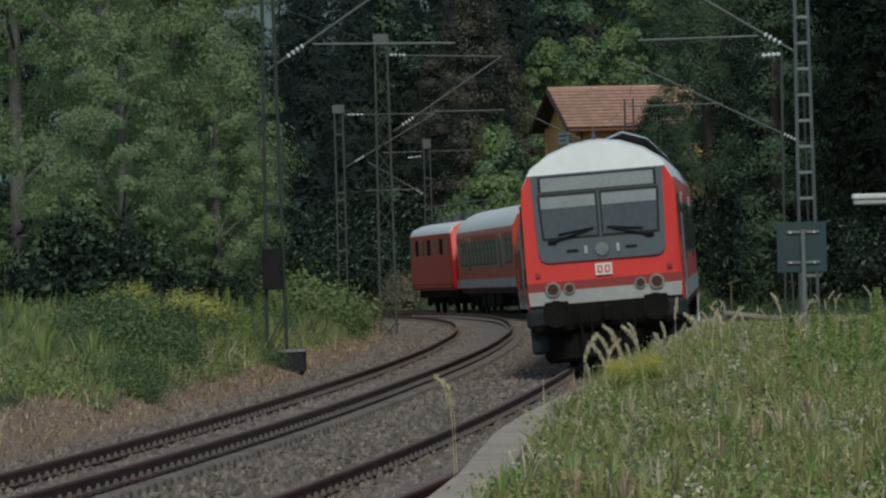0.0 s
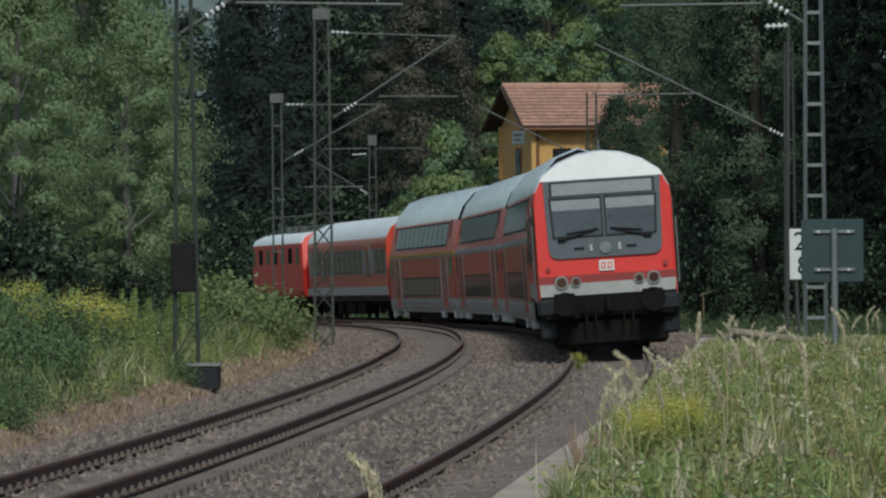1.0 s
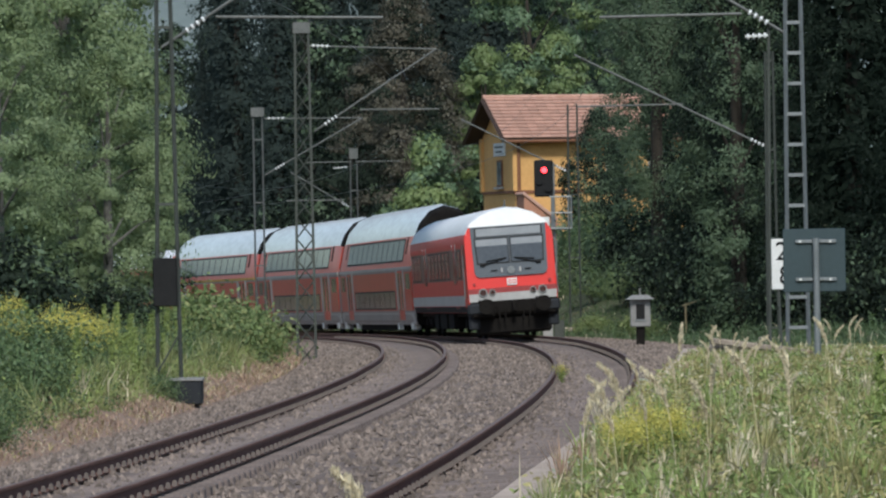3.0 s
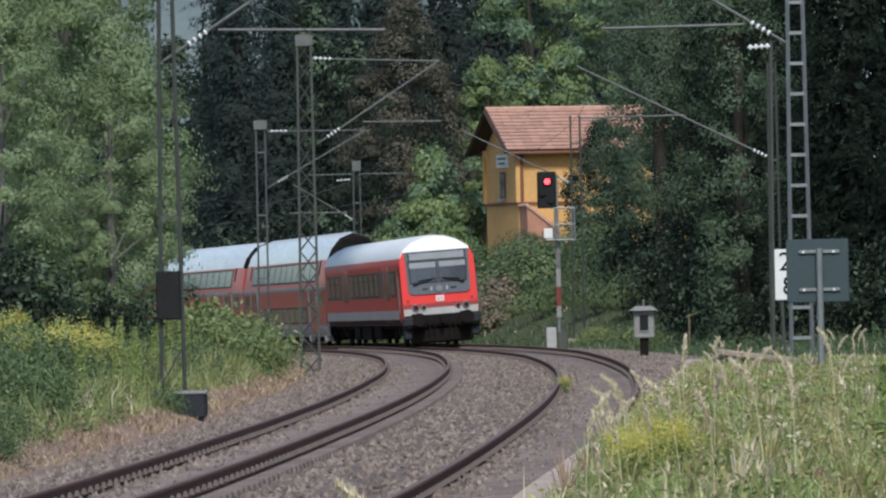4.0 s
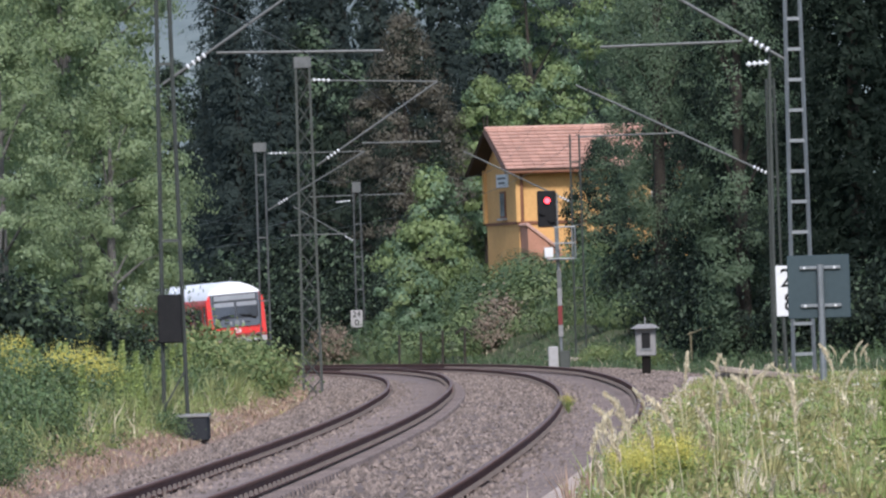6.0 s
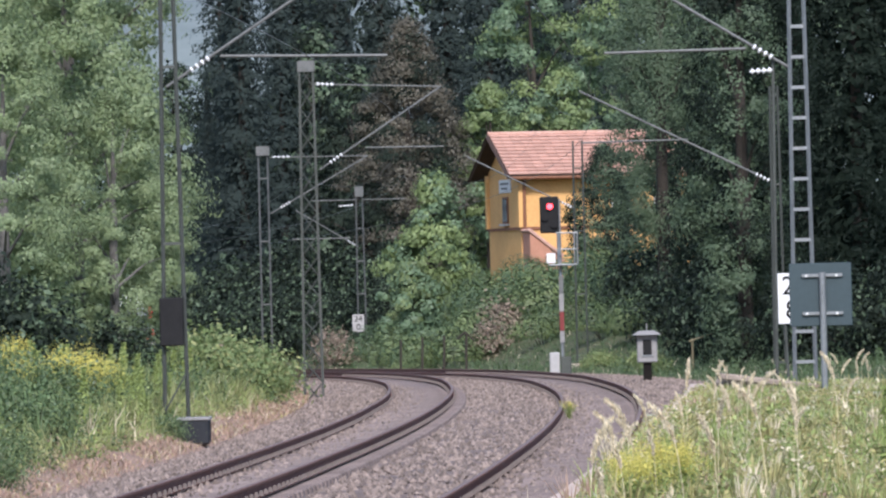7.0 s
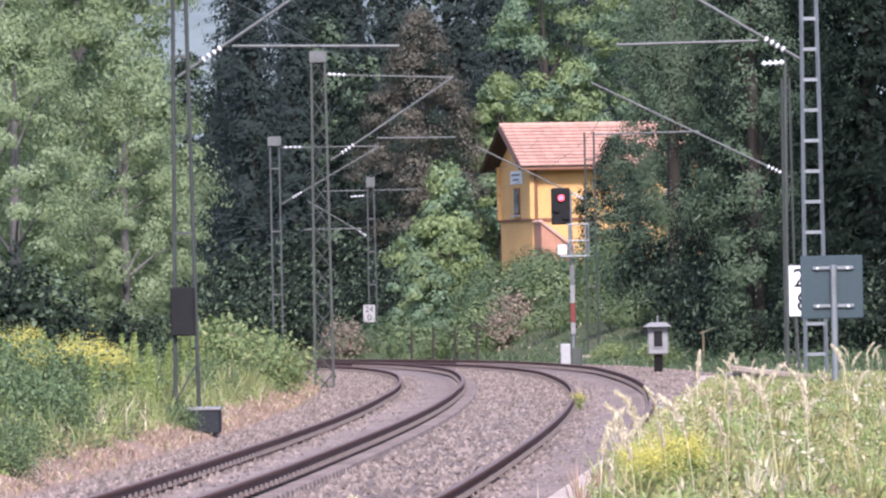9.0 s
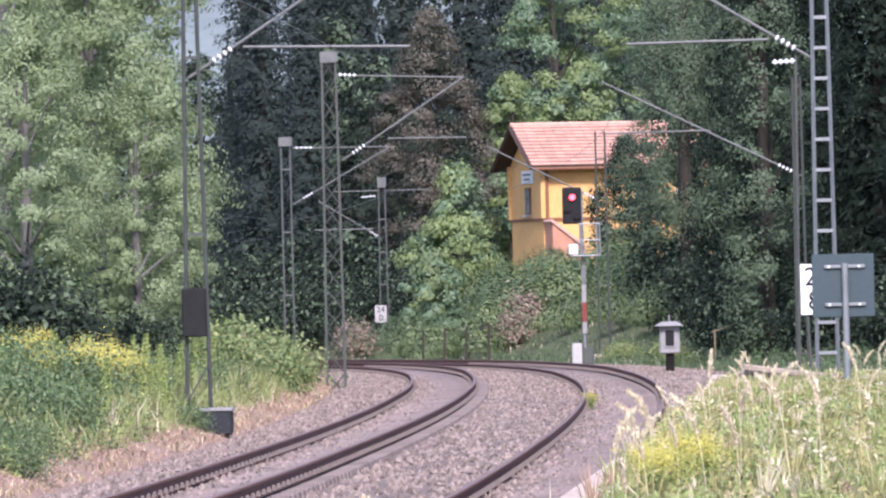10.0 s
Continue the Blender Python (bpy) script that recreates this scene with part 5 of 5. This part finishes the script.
def lattice_mast(x, y, z0, w0, w1, height, material, label):
    m = tagged(new("catenary_mast"), label, "catenary mast")
    corners = [(-1, -1), (1, -1), (1, 1), (-1, 1)]
    for a, b in corners:
        rod_part("leg", (x + a * w0 / 2, y + b * w0 / 2, z0), (x + a * w1 / 2, y + b * w1 / 2, z0 + height), 0.04, material, m, seg=4)
    n = int(height / 0.55)
    for i in range(n):
        z, zz = i * height / n, (i + 1) * height / n
        w, ww = (w0 + (w1 - w0) * z / height) / 2, (w0 + (w1 - w0) * zz / height) / 2
        for (a, b), (c, d) in zip(corners, corners[1:] + corners[:1]):
            rod_part("cross_brace", (x + a * w, y + b * w, z0 + z), (x + c * ww, y + d * ww, z0 + zz), 0.016, material, m, seg=4)
            rod_part("cross_brace", (x + c * w, y + d * w, z0 + z), (x + a * ww, y + b * ww, z0 + zz), 0.016, material, m, seg=4)
    box_part("cap", (x, y, z0 + height), (w1 + 0.1, w1 + 0.1, 0.3), STEEL, m)
    box_part("foot", (x, y, z0 - 0.1), (w0 + 0.5, w0 + 0.5, 0.3), CONCRETE, m, "concrete foot", 0.03)
    return m


def arm(parent, a, b, r=0.028, ins=0.12, n=4, label="inclined bracket tube"):
    """A bracket tube with an insulator near its mast end."""
    a, b = Vector(a), Vector(b)
    rod_part("bracket", a, b, r, STEEL, parent, label)
    p = a.lerp(b, ins)
    insulator(parent, p, p + (b - a).normalized() * 0.45, n)


# near pair
m = rung_mast(-5.05, 104, -0.3, 0.42, 0.16, 10.2, 3.1, STEELD, "dark two-legged steel mast with a switch cabinet", foot=False)
box_part("switch_cabinet", (-5.09, 103.9, 1.78), (0.42, 0.3, 0.85), BLACK, m, "black switch cabinet between the legs", 0.02)
bm = bmesh.new()
bm_rod(bm, (-5.25, 103.85, 0.2), (-4.87, 103.85, 0.85), 0.015)
part("brace", bm, STEELD, m)
arm(m, (-5.09, 104, 5.9), (-1.0, 104, 8.58), ins=0.1)
rod_part("registration_tube", (-4.13, 104, 6.42), (-1.2, 104, 6.36), 0.026, STEEL, m)
m2 = tagged(new("cable_pit"), "dark concrete cable pit with a pale lid beside the mast", "cable pit")
box_part("body", (-4.68, 102.6, -0.13), (0.54, 0.8, 0.42), STEPS, m2, "", 0.03)
box_part("lid", (-4.68, 102.6, 0.1), (0.58, 0.84, 0.05), DULL, m2, "pale grey lid", 0.01)
m = rung_mast(6.05, 105, -0.1, 0.38, 0.22, 9.6, 0.54, GALV, "grey steel ladder-like mast with flat rungs", 0.06)
arm(m, (5.88, 105, 6.02), (1.6, 105, 8.65), ins=0.06)
insulator(m, (5.2, 105, 5.95), (5.6, 105, 5.97))
rod_part("registration_tube", (5.14, 105, 6.36), (2.63, 105, 6.34), 0.026, STEEL, m)
rod_part("down_conductor", (5.55, 105.1, 0.0), (5.62, 105.1, 6.2), 0.03, STEELD, m)
# second pair
m = lattice_mast(-4.05, 160, -0.75, 0.5, 0.36, 9.1, STEELD, "dark lattice mast with crossed braces")
arm(m, (-3.75, 160, 5.55), (-0.42, 160, 7.72), ins=0.08)
rod_part("stay_tube", (-3.85, 160, 7.86), (-0.42, 160, 7.72), 0.02, STEEL, m)
insulator(m, (-3.8, 160, 7.87), (-3.3, 160, 7.84))
rod_part("registration_tube", (-2.5, 160, 6.12), (-0.38, 160, 6.1), 0.022, STEEL, m)
m = rung_mast(8.55, 160, -0.3, 0.3, 0.2, 7.8, 2.4, STEELD, "thin dark steel mast at the wood's edge")
arm(m, (8.5, 160, 4.9), (3.3, 160, 7.5), ins=0.02)
rod_part("registration_tube", (6.2, 160, 6.12), (3.35, 160, 6.1), 0.022, STEEL, m)
# third pair
m = rung_mast(-7.45, 226, -0.9, 0.36, 0.34, 8.6, 2.4, STEEL, "grey two-legged steel mast")
box_part("cap", (-7.45, 226, 7.7), (0.5, 0.3, 0.35), STEEL, m)
arm(m, (-7.2, 226, 5.3), (-3.45, 226, 7.42), ins=0.1)
rod_part("stay_tube", (-7.2, 226, 7.45), (-3.45, 226, 7.42), 0.02, STEEL, m)
insulator(m, (-7.1, 226, 7.46), (-6.4, 226, 7.45))
rod_part("registration_tube", (-6.4, 226, 4.3), (-4.2, 226, 4.3), 0.022, STEEL, m)
m = rung_mast(4.55, 226, -0.8, 0.4, 0.35, 8.6, 2.4, STEELD, "thin dark two-legged steel mast")
arm(m, (4.4, 226, 5.2), (0.3, 226, 7.3), ins=0.03)
# fourth mast with its number board
m = rung_mast(-4.9, 290, -1.4, 0.42, 0.3, 8.6, 1.6, STEEL, "grey two-legged steel mast with a number board")
box_part("cap", (-4.9, 290, 7.15), (0.42, 0.3, 0.5), STEEL, m)
rod_part("stay_tube", (-5.0, 290, 6.75), (-7.2, 290, 6.75), 0.025, STEEL, m)
rod_part("stay_tube", (-4.8, 290, 6.75), (-2.6, 290, 6.75), 0.025, STEEL, m)
insulator(m, (-5.9, 290, 6.45), (-5.2, 290, 6.5))
arm(m, (-5.0, 290, 4.45), (-8.0, 290, 6.3), ins=0.05)


def wire(name, pts, r, label):
    cu = bpy.data.curves.new(name, "CURVE")
    cu.dimensions, cu.bevel_depth, cu.bevel_resolution = "3D", r, 1
    sp = cu.splines.new("POLY")
    sp.points.add(len(pts) - 1)
    for q, p in zip(sp.points, pts):
        q.co = (*p, 1)
    cu.materials.append(WIRE)
    tagged(new(name, cu), label, "overhead wire")


for o in (0.0, -GAP):
    for base_z, sag, r, nm in ((5.75, 0.0, 0.006, "contact_wire"), (7.5, 1.1, 0.005, "messenger_wire")):
        pts = []
        for a, b in ((-40, 15), (15, 85), (85, 141), (141, 208), (208, 274), (274, 340), (340, 420)):
            for k in range(8):
                t = k / 8
                pts.append(tuple(beside(a + (b - a) * t, o, base_z - sag * 4 * t * (1 - t))))
        wire(nm, pts, r, "thin overhead line wire above the track")


# ---- writing helper: built-in font ----
def writing(text, parent, loc, size, material, turn=0.0):
    cu = bpy.data.curves.new("digit", "FONT")
    cu.body, cu.size, cu.align_x, cu.align_y, cu.extrude = text, size, "CENTER", "CENTER", 0.003
    cu.materials.append(material)
    ob = new("digit", cu)
    ob.parent = parent
    ob.matrix_basis = Matrix.Translation(loc) @ Matrix.Rotation(radians(90), 4, "X")
    return ob


# ---- signs ----
def plate(name, w, h, material, label, category):
    bm = bmesh.new()
    bm_box(bm, 0, 0, 0, w, 0.02, h, 0.008)
    ob = new(name)
    part("panel", bm, material, ob)
    return tagged(ob, label, category)


BOARD = mat("grey_green_board_back", (0.035, 0.058, 0.066), (0.028, 0.048, 0.055), 2, 0.5)
sign = plate("board_sign", 0.79, 0.8, BOARD, "square dark grey-green board seen from behind on a steel post", "sign")
sign.matrix_basis = pose(4.54, 75, 2.04, 0, 0, 0)
for z in (0.24, -0.24):
    box_part("clamp", (0.02, -0.03, z), (0.52, 0.03, 0.045), GALV, sign, "pale metal clamp rail", 0.008)
    for x in (-0.18, 0.2):
        box_part("bolt", (x, -0.05, z), (0.03, 0.02, 0.03), WHITE, sign)
rod_part("post", (0.02, -0.08, 0.28), (0.02, -0.08, -1.3), 0.042, GALV, sign, "grey steel post", seg=12)
km = plate("kilometre_board", 0.42, 0.88, WHITE, "white kilometre board with black digits on a thin post", "sign")
km.matrix_basis = pose(5.7, 103, 1.92)
writing("2", km, (-0.03, -0.015, 0.21), 0.46, BLACK)
writing("8", km, (0.03, -0.015, -0.21), 0.46, BLACK)
rod_part("post", (-0.12, 0.04, 0.3), (-0.02, 0.04, -2.3), 0.025, STEELD, km)
far_km = plate("kilometre_board", 0.58, 0.85, FRONTGREY, "small white kilometre board with black digits on a mast", "sign")
far_km.matrix_basis = pose(-5.08, 289.6, 0.72)
writing("24", far_km, (0, -0.015, 0.2), 0.42, BLACK)
writing("0", far_km, (0, -0.015, -0.2), 0.42, BLACK)

# ---- platform lamp ----
lamp = tagged(new("platform_lamp"), "white flat lamp head on a grey post", "street lamp")
lamp.matrix_basis = pose(5.75, 68, 0.8)
rod_part("post", (0, 0, -0.1), (0, 0, 1.95), 0.04, GALV, lamp, seg=10)
box_part("lamp_head", (-0.32, 0, 1.98), (0.92, 0.26, 0.09), WHITE, lamp, "white lamp head", 0.025)
box_part("diffuser", (-0.34, 0, 1.9), (0.84, 0.2, 0.08), LGREY, lamp, "grey diffuser", 0.02)

# ---- signal ----
MASTRED = mat("faded_mast_red", (0.2, 0.03, 0.028), (0.14, 0.025, 0.022), 4, 0.7)
signal = tagged(new("railway_signal"), "light signal showing red on a red and white mast", "railway signal")
signal.matrix_basis = pose(3.36, 200, on_ground(3.36, 200))
zb = on_ground(3.36, 200)
rod_part("post", (0, 0, 0), (-0.02, 0, 5.2 - zb), 0.055, GALV, signal, seg=10)
head = box_part("signal_head", (-0.34, -0.05, 4.67 - zb), (0.64, 0.2, 1.24), BLACK, signal, "black rectangular signal screen", 0.04)
for x, z, mm in ((0.02, 0.28, "red"), (-0.15, -0.1, ""), (0.15, -0.35, "")):
    bm = bmesh.new()
    bm_rod(bm, (-0.34 + x, -0.15, 4.67 + z - zb), (-0.34 + x, -0.22, 4.67 + z - zb), 0.115, seg=16)
    hood = part("lamp_hood", bm, BLACK, head)
    rod_part("lens", (-0.34 + x, -0.215, 4.67 + z - zb), (-0.34 + x, -0.228, 4.67 + z - zb), 0.1, glow("red_signal_light", (1.0, 0.045, 0.06), 5.0) if mm else BLACK, hood, "glowing red lens" if mm else "", seg=16)
for a, b in (((-0.15, 4.05), (0.58, 4.05)), ((-0.15, 3.5), (0.58, 3.5)), ((-0.4, 2.98), (0.58, 2.98)), ((0.58, 2.98), (0.58, 4.05)), ((-0.08, 2.98), (-0.08, 4.05)), ((0.48, 2.98), (0.48, 4.05))):
    for y in (-0.3, 0.3):
        rod_part("cage_rail", (a[0], y, a[1] - zb), (b[0], y, b[1] - zb), 0.022, GALV, signal)
box_part("cage_floor", (0.05, 0, 2.95 - zb), (0.75, 0.6, 0.05), STEELD, signal)
box_part("indicator", (-0.32, -0.2, 3.2 - zb), (0.3, 0.12, 0.34), WHITE, signal, "small white indicator box", 0.02)
for z0, z1, mm in ((2.0, 2.6, STEEL), (1.4, 2.0, DULL), (0.75, 1.4, MASTRED), (0.35, 0.75, DULL)):
    box_part("mast_plate", (0, -0.08, (z0 + z1) / 2 - zb), (0.15, 0.02, z1 - z0 - 0.01), mm, signal, "red mast plate" if mm is MASTRED else "dull grey mast plate")
box_part("junction_box", (-0.28, -0.1, 0.5), (0.34, 0.25, 1.0), FRONTGREY, signal, "pale grey junction box", 0.03)
box_part("junction_box", (0.1, -0.12, 0.42), (0.36, 0.25, 0.85), STEELD, signal, "dark junction box", 0.03)
box_part("foot", (0, 0, 0.1), (0.5, 0.5, 0.4), CONCRETE, signal, "", 0.04)

# ---- small lineside cabinet ----
cabz = on_ground(5.15, 165)
cab = tagged(new("lineside_lantern"), "grey metal lineside cabinet with a hipped lid and dark window", "lineside cabinet")
cab.matrix_basis = pose(5.12, 165, cabz + 0.32)
box_part("pedestal", (0, 0, 0.0), (0.24, 0.2, 0.85), UNDER, cab, "dark pedestal", 0.02)
bm = bmesh.new()
bm_box(bm, 0, 0, 0.8, 0.56, 0.4, 0.78, 0.03)
cb = part("body", bm, DULL, cab)
box_part("window", (0, -0.21, 0.84), (0.24, 0.03, 0.42), BLACK, cb, "dark window opening", 0.01)
box_part("window_rim", (0, -0.205, 0.6), (0.32, 0.04, 0.04), GALV, cb)
bm = bmesh.new()
bmesh.ops.create_cone(bm, cap_ends=True, segments=4, radius1=0.56, radius2=0.3, depth=0.12, matrix=Matrix.Translation((0, 0, 1.24)) @ Matrix.Rotation(radians(45), 4, "Z"))
bm_rod(bm, (0, 0, 1.25), (0, 0, 1.5), 0.02)
part("lid", bm, DULL, cab, "grey hipped lid with a knob")

# ---- old fence and concrete at the platform's end ----
bm = bmesh.new()
bm_box(bm, 0, 0, 0, 1.5, 0.4, 0.09, 0.02)
slab = part("concrete_slab", bm, SLAB)
slab.matrix_basis = pose(4.12, 78.6, 0.88, 0, 8, 6)
tagged(slab, "broken weathered concrete slab tilted at the platform's end", "concrete slab")
bm = bmesh.new()
bm_box(bm, 0, 0, 0, 0.44, 0.4, 0.36, 0.05)
slab2 = part("concrete_block", bm, SLAB)
slab2.matrix_basis = pose(3.58, 79.0, 0.76, 0, 0, 12)
tagged(slab2, "weathered concrete block in the grass under the slab", "concrete block")
for i in range(4):
    bm = bmesh.new()
    x, y = -2.6 + 0.9 * i, 262 - 1.5 * i
    bm_rod(bm, (0, 0, -0.2), (0.05, 0, 1.7), 0.05, seg=6)
    if i == 3:
        bm_rod(bm, (0, 0, 1.75), (-0.35, 0, 1.45), 0.04)
        bm_rod(bm, (0, 0, 1.75), (0.35, 0, 1.4), 0.04)
    p = part("fence_post", bm, BARK)
    p.matrix_basis = pose(x, y - 18, on_ground(x, y - 18))
    tagged(p, "old grey wooden fence post in the bushes", "fence post")
WOODPALE = mat("weathered_pale_wood", (0.4, 0.34, 0.2), (0.27, 0.22, 0.13), 4, 0.85, bump=0.2)
paling = tagged(new("wooden_paling"), "broken paling of pale weathered poles in the grass", "fence")
rod_part("rail", (7.1, 186, 0.42), (8.55, 186, 0.92), 0.03, WOODPALE, paling)
rod_part("rail", (7.75, 186, 0.22), (8.65, 186, 0.47), 0.025, WOODPALE, paling)
rod_part("post", (8.55, 186.06, on_ground(8.55, 186) - 0.2), (8.45, 186.06, 1.0), 0.035, WOODPALE, paling)
rod_part("post", (7.2, 186.06, on_ground(7.2, 186) - 0.2), (7.2, 186.06, 0.5), 0.035, WOODPALE, paling)
km_stone = box_part("marker_stone", (0, 0, 0.3), (0.22, 0.2, 0.75), CONCRETE, None, "", 0.04)
km_stone.matrix_basis = pose(-6.1, 150, on_ground(-6.1, 150) + 0.5)
tagged(km_stone, "small pale marker stone in the meadow", "marker stone")


# ---- the crossing-keeper's house ----
def house():
    WALL = mat("ochre_render", (0.7, 0.41, 0.155), (0.58, 0.33, 0.12), 0.8, 0.9, bump=0.2, fine=6)
    TRIM = mat("brown_trim", (0.22, 0.09, 0.045), (0.16, 0.07, 0.035), 2, 0.7)
    TILE = mat("clay_roof_tiles", (0.55, 0.35, 0.285), (0.4, 0.215, 0.155), 1.2, 0.75, obj=0.12)
    BRICK = mat("reddish_stair_render", (0.5, 0.25, 0.17), (0.38, 0.19, 0.12), 1.5, 0.9, bump=0.2)
    WOOD = mat("dark_eave_wood", (0.06, 0.035, 0.025), (0.04, 0.025, 0.02), 3, 0.8)
    PANE = mat("house_window_glass", (0.05, 0.06, 0.07), (0.07, 0.08, 0.09), 1, 0.1, coat=0.6)
    ob = tagged(new("house"), "small ochre-yellow keeper's house with a clay tile roof", "house")
    ob.matrix_basis = pose(3.05, 295, 3.0, 0, 0, 15)
    L, W, E, R = 9.0, 6.0, 5.05, 6.75      # length, depth, eave and ridge heights
    v = [(0, 0, -1), (L, 0, -1), (L, W, -1), (0, W, -1), (0, 0, E), (L, 0, E), (L, W, E), (0, W, E), (0, W / 2, R), (L, W / 2, R)]
    f = [(0, 1, 5, 4), (1, 2, 6, 9, 5), (2, 3, 7, 6), (3, 0, 4, 8, 7), (0, 3, 2, 1)]
    part("wall", mesh_of("wall", v, f, [WALL]), None, ob, "ochre rendered walls")
    box_part("cornice", (L / 2, W / 2, 2.2), (L + 0.16, W + 0.16, 0.14), TRIM, ob, "brown string course")
    for x, y in ((0.0, 0.0), (0.0, W)):
        box_part("corner_strip", (x, y, 3.6), (0.3, 0.3, 2.7), WALL, ob)
    slope = math.atan2(R - E, W / 2)
    over = 0.75
    ln = (W / 2 + over) / math.cos(slope)
    roof = new("roof")
    roof.parent = ob
    roof["label"] = "weathered orange clay tile roof with wide eaves"
    for s in (-1, 1):
        rot = Matrix.Rotation(-s * slope, 4, "X")
        bm = bmesh.new()
        cy = W / 2 + s * (ln / 2) * math.cos(slope)
        cz = R + 0.12 - (ln / 2) * math.sin(slope)
        bm_box(bm, L / 2, cy, cz, L + 1.6, ln, 0.12, 0, rot)
        part("roof_deck", bm, WOOD, roof, "dark wooden eaves")
        if s < 0:
            # courses of tiles
            n = 12
            bm = bmesh.new()
            bm_box(bm, 0, 0, 0, 0.49, ln / n + 0.04, 0.06, 0.012, Matrix.Rotation(slope - 0.22, 4, "X"))
            me = bpy.data.meshes.new("tile")
            bm.to_mesh(me)
            bm.free()
            me.materials.append(TILE)
            for k in range(n):
                d = (k + 0.5) * ln / n
                for q in range(21):
                    t = new("tile", me)
                    t.parent = roof
                    t.location = (-0.75 + 0.25 + q * 0.5, W / 2 - d * math.cos(slope), R + 0.24 - d * math.sin(slope))
        else:
            bm = bmesh.new()
            bm_box(bm, L / 2, cy, cz + 0.12, L + 1.6, ln, 0.06, 0, rot)
            part("tile_field", bm, TILE, roof)
    rod_part("ridge_tile", (-0.8, W / 2, R + 0.24), (L + 0.8, W / 2, R + 0.24), 0.12, TILE, roof)
    for s in (-1, 1):
        bm = bmesh.new()
        a = Vector((-0.8, W / 2, R + 0.1))
        bm_rod(bm, a, a + Vector((0, s * ln * math.cos(slope), -ln * math.sin(slope))), 0.11, seg=4)
        part("bargeboard", bm, WOOD, roof)
    rod_part("downpipe", (0.15, -0.12, 2.2), (0.15, -0.12, E - 0.1), 0.1, TRIM, ob)
    rod_part("gutter", (-0.7, -over, E - 0.35), (L + 0.7, -over, E - 0.35), 0.08, TRIM, ob)
    board = box_part("name_board", (-0.04, 2.7, 4.35), (0.08, 2.1, 0.66), WHITE, ob, "white name board with dark lettering bars", 0.01)
    for k, (z, w) in enumerate(((4.48, 1.5), (4.24, 1.1))):
        box_part("lettering_bar", (-0.09, 2.7, z), (0.02, w, 0.1), STEEL, board)
    win = box_part("window", (-0.02, 2.75, 3.15), (0.1, 1.0, 1.35), TRIM, ob, "narrow brown-framed window", 0.01)
    for k in (-1, 1):
        box_part("pane", (-0.08, 2.75 + k * 0.22, 3.15), (0.03, 0.34, 1.15), PANE, win)
    box_part("sill", (-0.1, 2.75, 2.42), (0.24, 1.2, 0.1), LGREY, win)
    for x in (5.2, 7.4):
        win = box_part("window", (x, -0.02, 3.5), (1.0, 0.1, 1.4), WHITE, ob, "white-framed window", 0.01)
        for k in (-1, 1):
            box_part("pane", (x + k * 0.23, -0.08, 3.5), (0.38, 0.03, 1.2), PANE, win)
    # lean-to stair beside the long wall
    bm = bmesh.new()
    bm_box(bm, 0.85, -0.75, 1.45, 2.2, 1.5, 0.16, 0.02, Matrix.Rotation(radians(38), 4, "Y"))
    part("stair_roof", bm, TILE, ob, "reddish sloping stair cover")
    v = [(0.05, -1.4, -1), (1.8, -1.4, -1), (1.8, -1.4, 0.6), (0.05, -1.4, 2.0), (0.05, -0.01, -1), (1.8, -0.01, -1), (1.8, -0.01, 0.6), (0.05, -0.01, 2.0)]
    part("stair_wall", mesh_of("stair_wall", v, [(0, 1, 2, 3), (5, 4, 7, 6), (4, 0, 3, 7), (1, 5, 6, 2), (3, 2, 6, 7)], [BRICK]), None, ob, "reddish stair wall")
    return ob


house()
motions()
